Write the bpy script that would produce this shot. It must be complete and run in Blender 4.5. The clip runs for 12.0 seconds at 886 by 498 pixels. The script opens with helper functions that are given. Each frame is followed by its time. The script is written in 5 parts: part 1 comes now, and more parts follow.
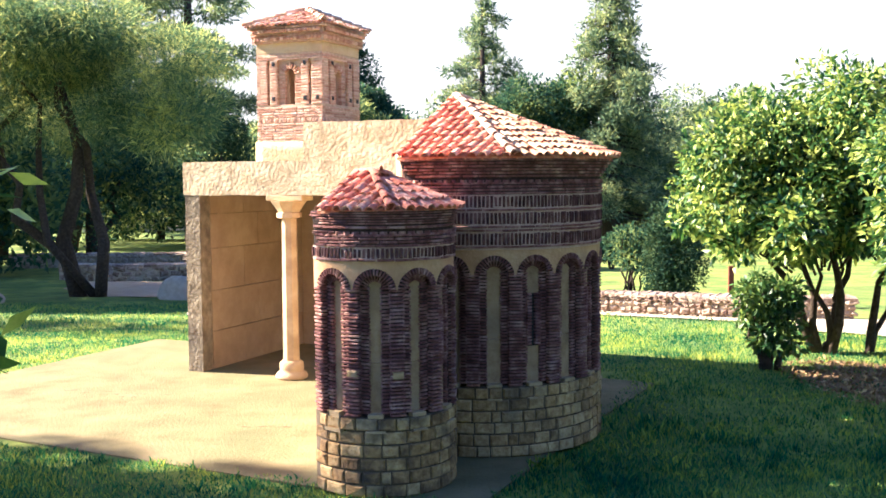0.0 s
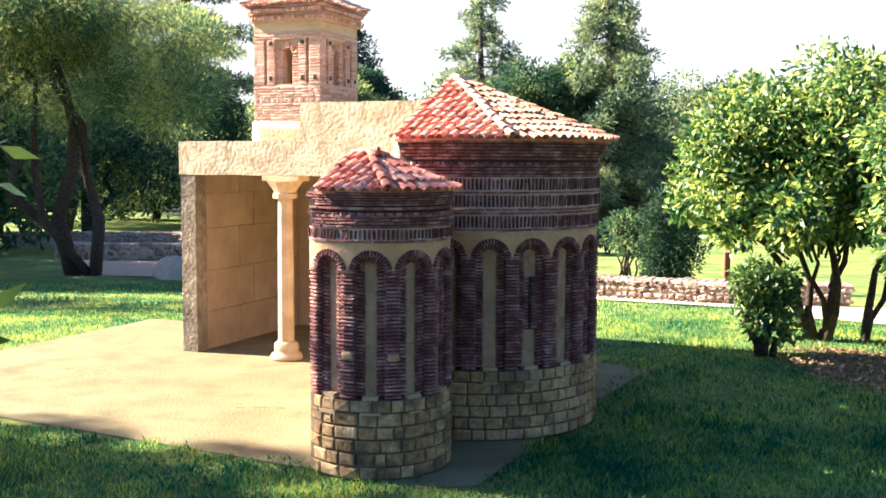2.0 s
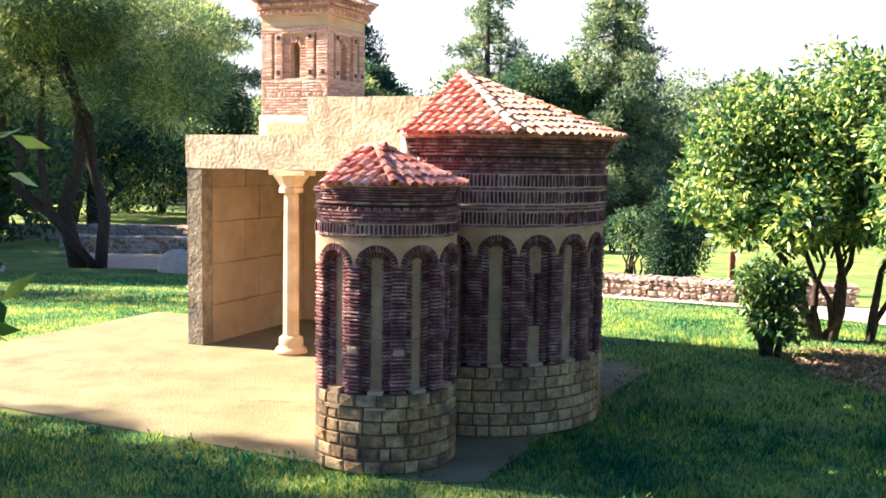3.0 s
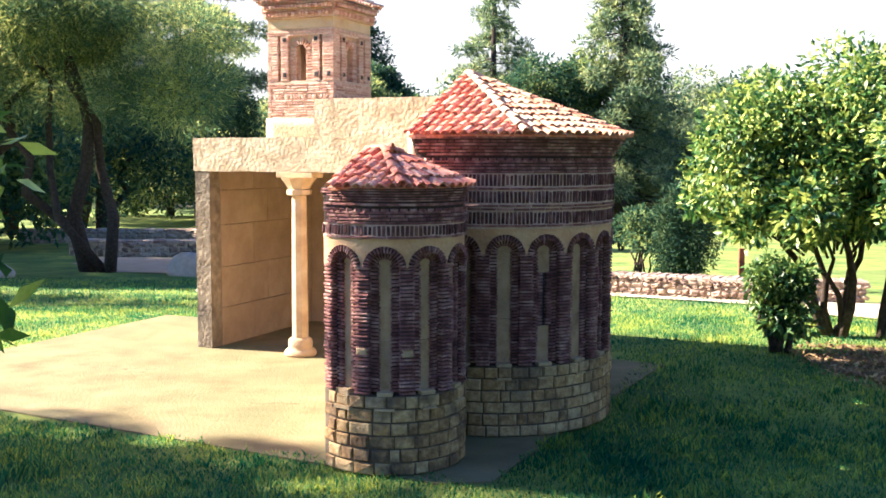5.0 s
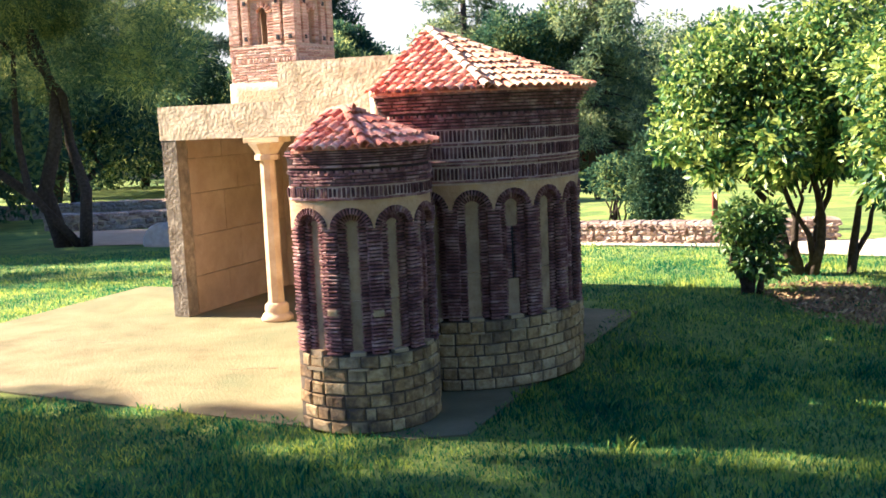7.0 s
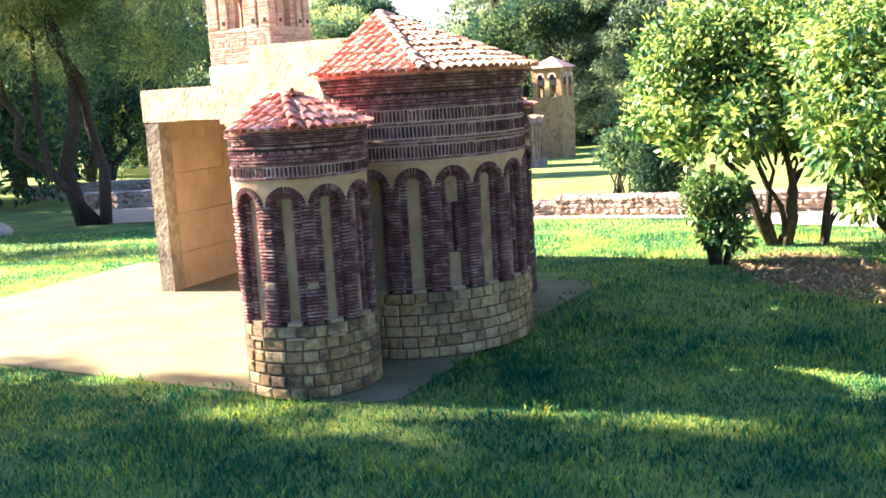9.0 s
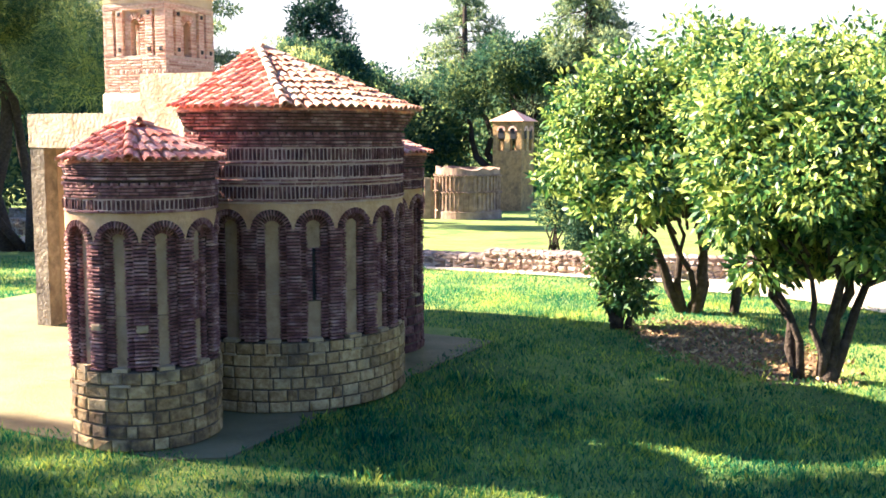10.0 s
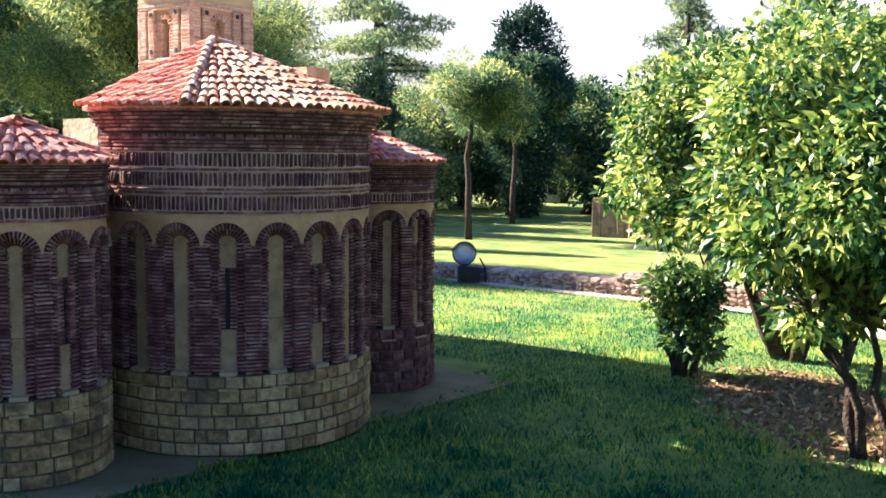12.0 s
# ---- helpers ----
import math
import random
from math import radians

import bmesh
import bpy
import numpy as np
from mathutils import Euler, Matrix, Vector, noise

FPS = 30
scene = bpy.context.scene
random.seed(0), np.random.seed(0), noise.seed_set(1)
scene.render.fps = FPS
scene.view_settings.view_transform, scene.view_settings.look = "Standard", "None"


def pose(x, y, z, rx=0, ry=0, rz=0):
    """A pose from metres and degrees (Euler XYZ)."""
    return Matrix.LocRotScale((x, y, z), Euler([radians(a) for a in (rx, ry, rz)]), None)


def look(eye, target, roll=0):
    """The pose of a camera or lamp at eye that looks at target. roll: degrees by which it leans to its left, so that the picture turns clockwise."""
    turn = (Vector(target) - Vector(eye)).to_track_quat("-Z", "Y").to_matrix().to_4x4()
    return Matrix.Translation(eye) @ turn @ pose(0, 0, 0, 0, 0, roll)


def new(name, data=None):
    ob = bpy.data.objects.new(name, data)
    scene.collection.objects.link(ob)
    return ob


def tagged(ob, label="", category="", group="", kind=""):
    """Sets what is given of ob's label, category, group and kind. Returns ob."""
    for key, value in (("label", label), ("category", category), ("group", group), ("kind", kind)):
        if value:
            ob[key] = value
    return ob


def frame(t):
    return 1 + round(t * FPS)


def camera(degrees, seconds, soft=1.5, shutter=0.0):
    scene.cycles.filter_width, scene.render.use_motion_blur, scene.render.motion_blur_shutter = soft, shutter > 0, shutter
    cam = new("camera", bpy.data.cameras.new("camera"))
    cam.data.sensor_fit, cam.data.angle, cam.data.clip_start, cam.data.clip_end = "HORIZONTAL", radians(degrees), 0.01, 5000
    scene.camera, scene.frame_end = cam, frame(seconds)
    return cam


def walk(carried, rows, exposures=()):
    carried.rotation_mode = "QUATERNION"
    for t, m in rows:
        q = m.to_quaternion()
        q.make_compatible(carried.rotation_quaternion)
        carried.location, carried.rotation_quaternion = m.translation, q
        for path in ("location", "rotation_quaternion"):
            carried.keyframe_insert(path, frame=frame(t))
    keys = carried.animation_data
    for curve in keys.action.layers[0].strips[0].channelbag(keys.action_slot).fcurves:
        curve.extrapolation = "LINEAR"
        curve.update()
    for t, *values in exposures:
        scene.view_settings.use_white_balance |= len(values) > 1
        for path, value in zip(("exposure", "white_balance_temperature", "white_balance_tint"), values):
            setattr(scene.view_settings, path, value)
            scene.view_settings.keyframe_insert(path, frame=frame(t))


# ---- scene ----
cam = camera(47.3, 12.0, soft=1.7)
PATH = [
    (0, (0.496, -0.149, 1.485), (0.367, 1.842, 1.345), -0.4),
    (0.5, (0.489, -0.146, 1.477), (0.374, 1.845, 1.318), 0.1),
    (1, (0.499, -0.135, 1.488), (0.387, 1.855, 1.322), 0.1),
    (1.5, (0.502, -0.133, 1.479), (0.392, 1.858, 1.326), 0.1),
    (2, (0.491, -0.121, 1.478), (0.37, 1.868, 1.305), 0.3),
    (2.5, (0.491, -0.128, 1.478), (0.356, 1.86, 1.301), 0.3),
    (3, (0.48, -0.12, 1.474), (0.351, 1.867, 1.294), 0.9),
    (5, (0.484, -0.121, 1.476), (0.338, 1.865, 1.296), 0.2),
    (5.5, (0.483, -0.125, 1.478), (0.334, 1.859, 1.274), 0.1),
    (6, (0.494, -0.145, 1.48), (0.368, 1.839, 1.261), 0.1),
    (6.5, (0.506, -0.141, 1.478), (0.38, 1.843, 1.253), -0.6),
    (7, (0.552, -0.138, 1.479), (0.442, 1.841, 1.214), -2.5),
    (7.2, (0.587, -0.135, 1.475), (0.486, 1.844, 1.202), -3.1),
    (8.8, (1.042, -0.353, 1.475), (0.834, 1.608, 1.14), -2.7),
    (9, (1.113, -0.355, 1.493), (0.918, 1.611, 1.181), -3.4),
    (9.2, (1.219, -0.297, 1.469), (1.034, 1.682, 1.246), -0.4),
    (9.5, (1.414, -0.267, 1.452), (1.214, 1.715, 1.283), 3.1),
    (9.6, (1.47, -0.242, 1.484), (1.261, 1.736, 1.277), 2.4),
    (9.8, (1.568, -0.158, 1.476), (1.379, 1.82, 1.242), 0.1),
    (10, (1.655, 0.008, 1.45), (1.523, 1.992, 1.23), 0.1),
    (10.5, (1.919, 0.364, 1.463), (1.897, 2.351, 1.244), -1.0),
    (11, (2.294, 0.596, 1.452), (1.894, 2.548, 1.282), 1.6),
    (11.3, (2.46, 0.792, 1.497), (1.982, 2.726, 1.324), 1.0),
    (11.5, (2.587, 0.935, 1.461), (2.125, 2.87, 1.26), 3.2),
    (12, (2.917, 1.163, 1.405), (2.326, 3.064, 1.214), 0.6),
]
walk(cam, [(t, look(e, g, r)) for t, e, g, r in PATH],
     [(0, 2.97, 5000, 22), (5, 2.95, 5000, 22), (7, 2.82, 5000, 22), (8.8, 3.57, 5050, 22), (9.5, 3.62, 5050, 22), (10, 3.32, 5050, 22), (11, 3.02, 4950, 24), (12, 2.92, 4950, 24)])

# ---------------------------------------------------------------- world and sun
SUN_AZ, SUN_EL = radians(169.0), radians(31.0)      # direction towards the sun, counter-clockwise from +x
world = bpy.data.worlds.new("sky")
scene.world = world
world.use_nodes = True
wn = world.node_tree.nodes
sky = wn.new("ShaderNodeTexSky")
sky.sky_type = "NISHITA"
sky.sun_disc = False
sky.sun_elevation = SUN_EL
sky.sun_rotation = radians(90.0) - SUN_AZ
sky.air_density = 0.7
sky.dust_density = 0.4
sky.ozone_density = 4.0
wn["Background"].inputs["Strength"].default_value = 0.05
world.node_tree.links.new(sky.outputs["Color"], wn["Background"].inputs["Color"])
sun = new("sun", bpy.data.lights.new("sun", "SUN"))
sun.data.energy, sun.data.angle, sun.data.color = 5.0, radians(0.7), (1.0, 0.77, 0.45)
toward = Vector((math.cos(SUN_AZ) * math.cos(SUN_EL), math.sin(SUN_AZ) * math.cos(SUN_EL), math.sin(SUN_EL)))
sun.matrix_world = look(toward * 40, (0, 0, 0))


# ---------------------------------------------------------------- materials
def material(name, stops, scale=8.0, detail=6.0, rough=0.9, bump=0.3, bump_scale=60.0, spread=0.0, island=False,
             big=0.0, big_scale=1.5, dark=(0.1, 0.09, 0.07), gloss=0.2, leafy=0.0, metal=0.0):
    """Noise-driven colour between the stops, a second larger stain layer, fine relief, and a random shift per piece."""
    m = bpy.data.materials.new(name)
    m.use_nodes = True
    t = m.node_tree
    n, ln = t.nodes, t.links
    p = n["Principled BSDF"]
    p.inputs["Roughness"].default_value = rough
    p.inputs["Specular IOR Level"].default_value = gloss
    p.inputs["Metallic"].default_value = metal
    co = n.new("ShaderNodeNewGeometry")
    no = n.new("ShaderNodeTexNoise")
    no.inputs["Scale"].default_value, no.inputs["Detail"].default_value = scale, detail
    no.inputs["Roughness"].default_value = 0.65
    ln.new(co.outputs["Position"], no.inputs["Vector"])
    ramp = n.new("ShaderNodeValToRGB")
    e = ramp.color_ramp.elements
    for i, c in enumerate(stops):
        q = 0.28 + 0.44 * i / max(1, len(stops) - 1)
        el = e[i] if i < 2 else e.new(q)
        el.position, el.color = q, (*c, 1)
    fac = no.outputs["Fac"]
    if spread:
        src = n.new("ShaderNodeNewGeometry").outputs["Random Per Island"] if island else n.new("ShaderNodeObjectInfo").outputs["Random"]
        mr = n.new("ShaderNodeMapRange")
        mr.inputs["To Min"].default_value, mr.inputs["To Max"].default_value = -spread, spread
        ln.new(src, mr.inputs["Value"])
        ad = n.new("ShaderNodeMath")
        ln.new(fac, ad.inputs[0]), ln.new(mr.outputs["Result"], ad.inputs[1])
        fac = ad.outputs["Value"]
    ln.new(fac, ramp.inputs["Fac"])
    col = ramp.outputs["Color"]
    if big:
        n2 = n.new("ShaderNodeTexNoise")
        n2.inputs["Scale"].default_value, n2.inputs["Detail"].default_value = big_scale, 5.0
        ln.new(co.outputs["Position"], n2.inputs["Vector"])
        r2 = n.new("ShaderNodeMapRange")
        r2.inputs["From Min"].default_value, r2.inputs["From Max"].default_value = 0.45, 0.7
        r2.inputs["To Max"].default_value = big
        ln.new(n2.outputs["Fac"], r2.inputs["Value"])
        mx = n.new("ShaderNodeMix")
        mx.data_type = "RGBA"
        ln.new(r2.outputs["Result"], mx.inputs["Factor"])
        ln.new(col, mx.inputs["A"])
        mx.inputs["B"].default_value = (*dark, 1)
        col = mx.outputs["Result"]
    ln.new(col, p.inputs["Base Color"])
    if bump:
        n3 = n.new("ShaderNodeTexNoise")
        n3.inputs["Scale"].default_value, n3.inputs["Detail"].default_value = bump_scale, 8.0
        ln.new(co.outputs["Position"], n3.inputs["Vector"])
        bp = n.new("ShaderNodeBump")
        bp.inputs["Strength"].default_value, bp.inputs["Distance"].default_value = bump, 0.02
        ln.new(n3.outputs["Fac"], bp.inputs["Height"])
        ln.new(bp.outputs["Normal"], p.inputs["Normal"])
    if leafy:
        tr = n.new("ShaderNodeBsdfTranslucent")
        ln.new(col, tr.inputs["Color"])
        ms = n.new("ShaderNodeMixShader")
        ms.inputs["Fac"].default_value = leafy
        ln.new(p.outputs["BSDF"], ms.inputs[1]), ln.new(tr.outputs["BSDF"], ms.inputs[2])
        ln.new(ms.outputs["Shader"], n["Material Output"].inputs["Surface"])
    return m


BRICK = material("brick", [(0.075, 0.031, 0.029), (0.215, 0.095, 0.08), (0.48, 0.30, 0.23)], 14, rough=0.95, spread=0.07, bump_scale=180)
BRICK_J = material("brick_joined", [(0.075, 0.031, 0.029), (0.215, 0.095, 0.08), (0.48, 0.30, 0.23)], 14, rough=0.95, spread=0.07, island=True, bump_scale=180)
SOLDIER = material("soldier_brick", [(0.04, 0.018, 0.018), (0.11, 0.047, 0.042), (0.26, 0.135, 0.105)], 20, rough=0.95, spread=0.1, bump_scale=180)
SOLDIER_J = material("soldier_brick_joined", [(0.04, 0.018, 0.018), (0.11, 0.047, 0.042), (0.26, 0.135, 0.105)], 20, rough=0.95, spread=0.1, island=True, bump_scale=180)
BRICK_T = material("tower_brick", [(0.36, 0.18, 0.12), (0.57, 0.35, 0.25), (0.74, 0.55, 0.42)], 50, rough=0.95, spread=0.16, bump_scale=180)
BRICK_TJ = material("tower_brick_joined", [(0.36, 0.18, 0.12), (0.57, 0.35, 0.25), (0.74, 0.55, 0.42)], 50, rough=0.95, spread=0.16, island=True, bump_scale=180)
MORTAR = material("mortar", [(0.43, 0.285, 0.21), (0.64, 0.46, 0.35)], 30, rough=1.0, bump=0.5, bump_scale=220)
RAKED = material("raked_joint", [(0.03, 0.02, 0.02), (0.075, 0.05, 0.042)], 30, rough=1.0, bump=0.5, bump_scale=220)
MORTAR_T = material("tower_mortar", [(0.46, 0.32, 0.22), (0.62, 0.47, 0.34)], 30, rough=1.0, bump=0.5, bump_scale=220)
PLASTER = material("plaster", [(0.42, 0.30, 0.165), (0.54, 0.41, 0.24), (0.64, 0.51, 0.32)], 6, rough=0.95, bump=0.35, bump_scale=45, big=0.35, big_scale=3.0, dark=(0.34, 0.26, 0.16))
BAND = material("tan_plaster", [(0.38, 0.225, 0.10), (0.51, 0.32, 0.155), (0.60, 0.41, 0.22)], 7, rough=0.95, bump=0.35, bump_scale=60, big=0.5, big_scale=4.0, dark=(0.42, 0.21, 0.10))
JOINT = material("dark_joint", [(0.06, 0.045, 0.03), (0.13, 0.10, 0.065)], 20, rough=1.0, bump_scale=90)
# darker stucco with large, still darker blotches, for the end pier
DARK_STUCCO = material("dark_blotched_stucco", [(0.12, 0.095, 0.062), (0.21, 0.17, 0.11), (0.34, 0.29, 0.19)], 12, rough=1.0, bump=0.7, bump_scale=38, big=0.75, big_scale=2.6, dark=(0.07, 0.062, 0.05))
STUCCO = material("rough_stucco", [(0.33, 0.255, 0.145), (0.50, 0.405, 0.255), (0.62, 0.53, 0.36)], 9, rough=1.0, bump=0.5, bump_scale=38, big=0.5, big_scale=2.2, dark=(0.26, 0.21, 0.13))
PANEL = material("panel", [(0.23, 0.15, 0.075), (0.36, 0.24, 0.125), (0.48, 0.34, 0.19)], 12, rough=0.95, bump=0.3, bump_scale=60, big=0.5, big_scale=6, dark=(0.17, 0.135, 0.095))
STONE = material("stone", [(0.20, 0.12, 0.045), (0.36, 0.23, 0.092), (0.53, 0.38, 0.175)], 28, rough=0.95, bump=0.5, bump_scale=60, spread=0.17, big=0.7, big_scale=4.5, dark=(0.07, 0.055, 0.04))
STAINED_STONE = material("stained_stone", [(0.17, 0.10, 0.04), (0.33, 0.21, 0.085), (0.52, 0.37, 0.17)], 28, rough=0.95, bump=0.5, bump_scale=60, spread=0.17, big=0.95, big_scale=6.5, dark=(0.035, 0.03, 0.028))
TAN = material("tan_block", [(0.235, 0.17, 0.10), (0.30, 0.22, 0.13), (0.37, 0.28, 0.175)], 4, rough=0.9, bump=0.15, bump_scale=40, spread=0.06, big=0.3, big_scale=2.5, dark=(0.20, 0.14, 0.085))
LEDGE = material("worn_ledge", [(0.30, 0.205, 0.10), (0.46, 0.34, 0.18)], 16, rough=0.95, bump_scale=80)
LIMESTONE = material("limestone", [(0.40, 0.27, 0.14), (0.52, 0.38, 0.21), (0.60, 0.47, 0.29)], 7, rough=0.85, bump=0.25, bump_scale=70, big=0.4, big_scale=5, dark=(0.26, 0.16, 0.08))
TILE = material("roof_tile", [(0.43, 0.095, 0.045), (0.61, 0.20, 0.105), (0.77, 0.46, 0.30)], 38, rough=0.75, gloss=0.3, bump=0.3, bump_scale=120, spread=0.15, big=0.15, big_scale=12, dark=(0.80, 0.62, 0.45))
TILE_J = material("roof_tile_joined", [(0.43, 0.095, 0.045), (0.61, 0.20, 0.105), (0.77, 0.46, 0.30)], 38, rough=0.75, gloss=0.3, bump=0.3, bump_scale=120, spread=0.15, island=True, big=0.15, big_scale=12, dark=(0.80, 0.62, 0.45))
TILE_FRONT = material("pale_front_roof_tile", [(0.40, 0.115, 0.05), (0.56, 0.27, 0.14), (0.70, 0.50, 0.32)], 38, rough=0.8, gloss=0.25, bump_scale=120, spread=0.18, big=0.3, big_scale=12, dark=(0.68, 0.54, 0.36))
TILE_TOWER = material("bleached_roof_tile", [(0.42, 0.17, 0.10), (0.58, 0.34, 0.23), (0.72, 0.53, 0.39)], 38, rough=0.8, bump_scale=120, spread=0.15)
TILE_TJ = material("bleached_roof_tile_joined", [(0.42, 0.17, 0.10), (0.58, 0.34, 0.23), (0.72, 0.53, 0.39)], 38, rough=0.8, bump_scale=120, spread=0.15, island=True)
TILE_PALE = material("pale_ridge_tile", [(0.50, 0.28, 0.17), (0.66, 0.43, 0.29), (0.78, 0.60, 0.44)], 40, rough=0.8, gloss=0.2, bump_scale=120, spread=0.1)
CONCRETE = material("concrete", [(0.115, 0.10, 0.042), (0.195, 0.158, 0.07), (0.26, 0.195, 0.095)], 2.6, detail=14, rough=0.9, bump=0.35, bump_scale=50, big=0.85, big_scale=1.5, dark=(0.115, 0.125, 0.055))
LAWN = material("lawn", [(0.035, 0.085, 0.025), (0.13, 0.19, 0.035), (0.34, 0.36, 0.06)], 1.2, detail=10, rough=1.0, bump=0.8, bump_scale=70, big=0.4, big_scale=0.35, dark=(0.30, 0.30, 0.07))
BLADE = material("grass_blade", [(0.005, 0.085, 0.05), (0.055, 0.195, 0.055), (0.48, 0.52, 0.065)], 1.6, rough=0.6, bump=0, spread=0.17, island=True, gloss=0.12, leafy=0.5)
PATH_M = material("pale_path", [(0.44, 0.36, 0.24), (0.54, 0.46, 0.32)], 5, rough=0.95, bump_scale=60)
OCHRE = material("ochre_path", [(0.42, 0.28, 0.16), (0.55, 0.39, 0.24)], 3, rough=1.0, bump_scale=60)
SOIL = material("soil", [(0.07, 0.043, 0.022), (0.16, 0.10, 0.05), (0.28, 0.19, 0.095)], 14, rough=1.0, bump=1.0, bump_scale=40)
RUBBLE = material("rubble", [(0.13, 0.085, 0.06), (0.28, 0.20, 0.145), (0.46, 0.37, 0.275)], 16, rough=0.95, bump=0.6, bump_scale=50, spread=0.17)
COPING = material("pale_mortar", [(0.36, 0.285, 0.20), (0.50, 0.41, 0.30)], 12, rough=1.0, bump=0.6, bump_scale=60)
LITTER = material("leaf_litter", [(0.14, 0.08, 0.035), (0.30, 0.19, 0.08), (0.48, 0.36, 0.17)], 6, rough=0.8, bump=0, spread=0.2, island=True)
BARK = material("bark", [(0.022, 0.017, 0.013), (0.05, 0.037, 0.026), (0.09, 0.066, 0.045)], 22, rough=1.0, bump=0.9, bump_scale=55)
GLOSSY_LEAF = material("glossy_leaf", [(0.012, 0.052, 0.02), (0.08, 0.175, 0.03), (0.54, 0.60, 0.11)], 5, rough=0.45, bump=0, spread=0.22, island=True, gloss=0.35, leafy=0.32)
DARK_LEAF = material("dark_shrub_leaf", [(0.014, 0.05, 0.018), (0.05, 0.12, 0.026), (0.20, 0.27, 0.045)], 5, rough=0.45, bump=0, spread=0.2, island=True, gloss=0.35, leafy=0.2)
LEAF_ONE = material("single_leaf", [(0.012, 0.052, 0.02), (0.08, 0.175, 0.03), (0.54, 0.60, 0.11)], 5, rough=0.45, bump=0, spread=0.22, gloss=0.35, leafy=0.32)
PINE = material("pine_foliage", [(0.026, 0.075, 0.055), (0.14, 0.22, 0.09), (0.70, 0.68, 0.17)], 0.7, rough=0.8, bump=0, spread=0.14, island=True, gloss=0.05, leafy=0.6)
CEDAR = material("cedar_foliage", [(0.045, 0.09, 0.06), (0.15, 0.21, 0.10), (0.44, 0.47, 0.17)], 0.9, rough=0.8, bump=0, spread=0.14, island=True, gloss=0.05, leafy=0.5)
BROAD = material("broadleaf_foliage", [(0.016, 0.05, 0.036), (0.05, 0.105, 0.052), (0.27, 0.32, 0.085)], 0.6, rough=0.7, bump=0, spread=0.14, island=True, gloss=0.05, leafy=0.45)
# leaf colour brightened to carry backlight on a few trees of the wood
SUNNY = material("painted_sunlit_foliage", [(0.14, 0.18, 0.06), (0.36, 0.39, 0.10), (0.66, 0.64, 0.18)], 0.8, rough=0.8, bump=0, spread=0.14, island=True, leafy=0.6)
YEW = material("dark_yew", [(0.012, 0.034, 0.024), (0.032, 0.07, 0.036), (0.09, 0.13, 0.05)], 3, rough=0.8, bump=0, spread=0.14, island=True, gloss=0.05, leafy=0.2)
PURPLE = material("purple_foliage", [(0.05, 0.014, 0.02), (0.10, 0.03, 0.035)], 3, rough=0.7, bump=0, spread=0.15, island=True, leafy=0.25)
RUST = material("rusty_steel", [(0.12, 0.04, 0.02), (0.24, 0.09, 0.045)], 30, rough=0.85, bump_scale=100)
BLACK = material("black_paint", [(0.012, 0.012, 0.013), (0.03, 0.03, 0.03)], 20, rough=0.5, bump=0.1)
STEEL = material("reflector", [(0.6, 0.6, 0.58), (0.75, 0.75, 0.72)], 10, rough=0.25, bump=0, metal=1.0)
RED = material("red_paint", [(0.32, 0.012, 0.015), (0.42, 0.02, 0.02)], 5, rough=0.3, bump=0, gloss=0.5)
DARK_GLASS = material("dark_glass", [(0.01, 0.012, 0.014), (0.02, 0.022, 0.024)], 5, rough=0.1, bump=0, gloss=0.5)
RUIN = material("ruin_stone", [(0.13, 0.08, 0.055), (0.24, 0.155, 0.10), (0.36, 0.25, 0.165)], 5, rough=1.0, bump=0.6, bump_scale=20, spread=0.08, big=0.4, big_scale=2)
CREAM = material("cream_wall", [(0.52, 0.45, 0.33), (0.62, 0.55, 0.42)], 2, rough=0.9, bump=0.1)
GLASS = bpy.data.materials.new("lamp_glass")
GLASS.use_nodes = True
GLASS.node_tree.nodes["Principled BSDF"].inputs["Transmission Weight"].default_value = 1.0
GLASS.node_tree.nodes["Principled BSDF"].inputs["Roughness"].default_value = 0.35

HAZE = bpy.data.materials.new("bright_haze")
HAZE.use_nodes = True
hn = HAZE.node_tree.nodes
glow, grad, height, ramp = hn.new("ShaderNodeEmission"), hn.new("ShaderNodeSeparateXYZ"), hn.new("ShaderNodeTexCoord"), hn.new("ShaderNodeValToRGB")
HAZE.node_tree.links.new(height.outputs["Generated"], grad.inputs["Vector"])
HAZE.node_tree.links.new(grad.outputs["Z"], ramp.inputs["Fac"])
ramp.color_ramp.elements[0].color, ramp.color_ramp.elements[1].color = (1.0, 0.86, 0.54, 1), (1.0, 0.94, 0.77, 1)
ramp.color_ramp.elements[1].position = 0.6
HAZE.node_tree.links.new(ramp.outputs["Color"], glow.inputs["Color"])
HAZE.node_tree.links.new(glow.outputs["Emission"], hn["Material Output"].inputs["Surface"])
glow.inputs["Strength"].default_value = 0.195

rng = np.random.default_rng(7)


# ---------------------------------------------------------------- builders
def mesh_from(name, verts, faces, mat):
    me = bpy.data.meshes.new(name)
    me.from_pydata([tuple(v) for v in verts], [], [tuple(f) for f in faces])
    me.materials.append(mat)
    me.update()
    return me


def mesh_of(name, bm, mat, smooth=False):
    bmesh.ops.recalc_face_normals(bm, faces=bm.faces)
    me = bpy.data.meshes.new(name)
    bm.to_mesh(me)
    bm.free()
    me.materials.append(mat)
    if smooth:
        me.polygons.foreach_set("use_smooth", [True] * len(me.polygons))
    return me


def part(name, bm, mat, parent, label="", smooth=False):
    """Links a bmesh as one mesh object under a thing or a part."""
    ob = new(name, mesh_of(name, bm, mat, smooth))
    ob.parent = parent
    return tagged(ob, label)


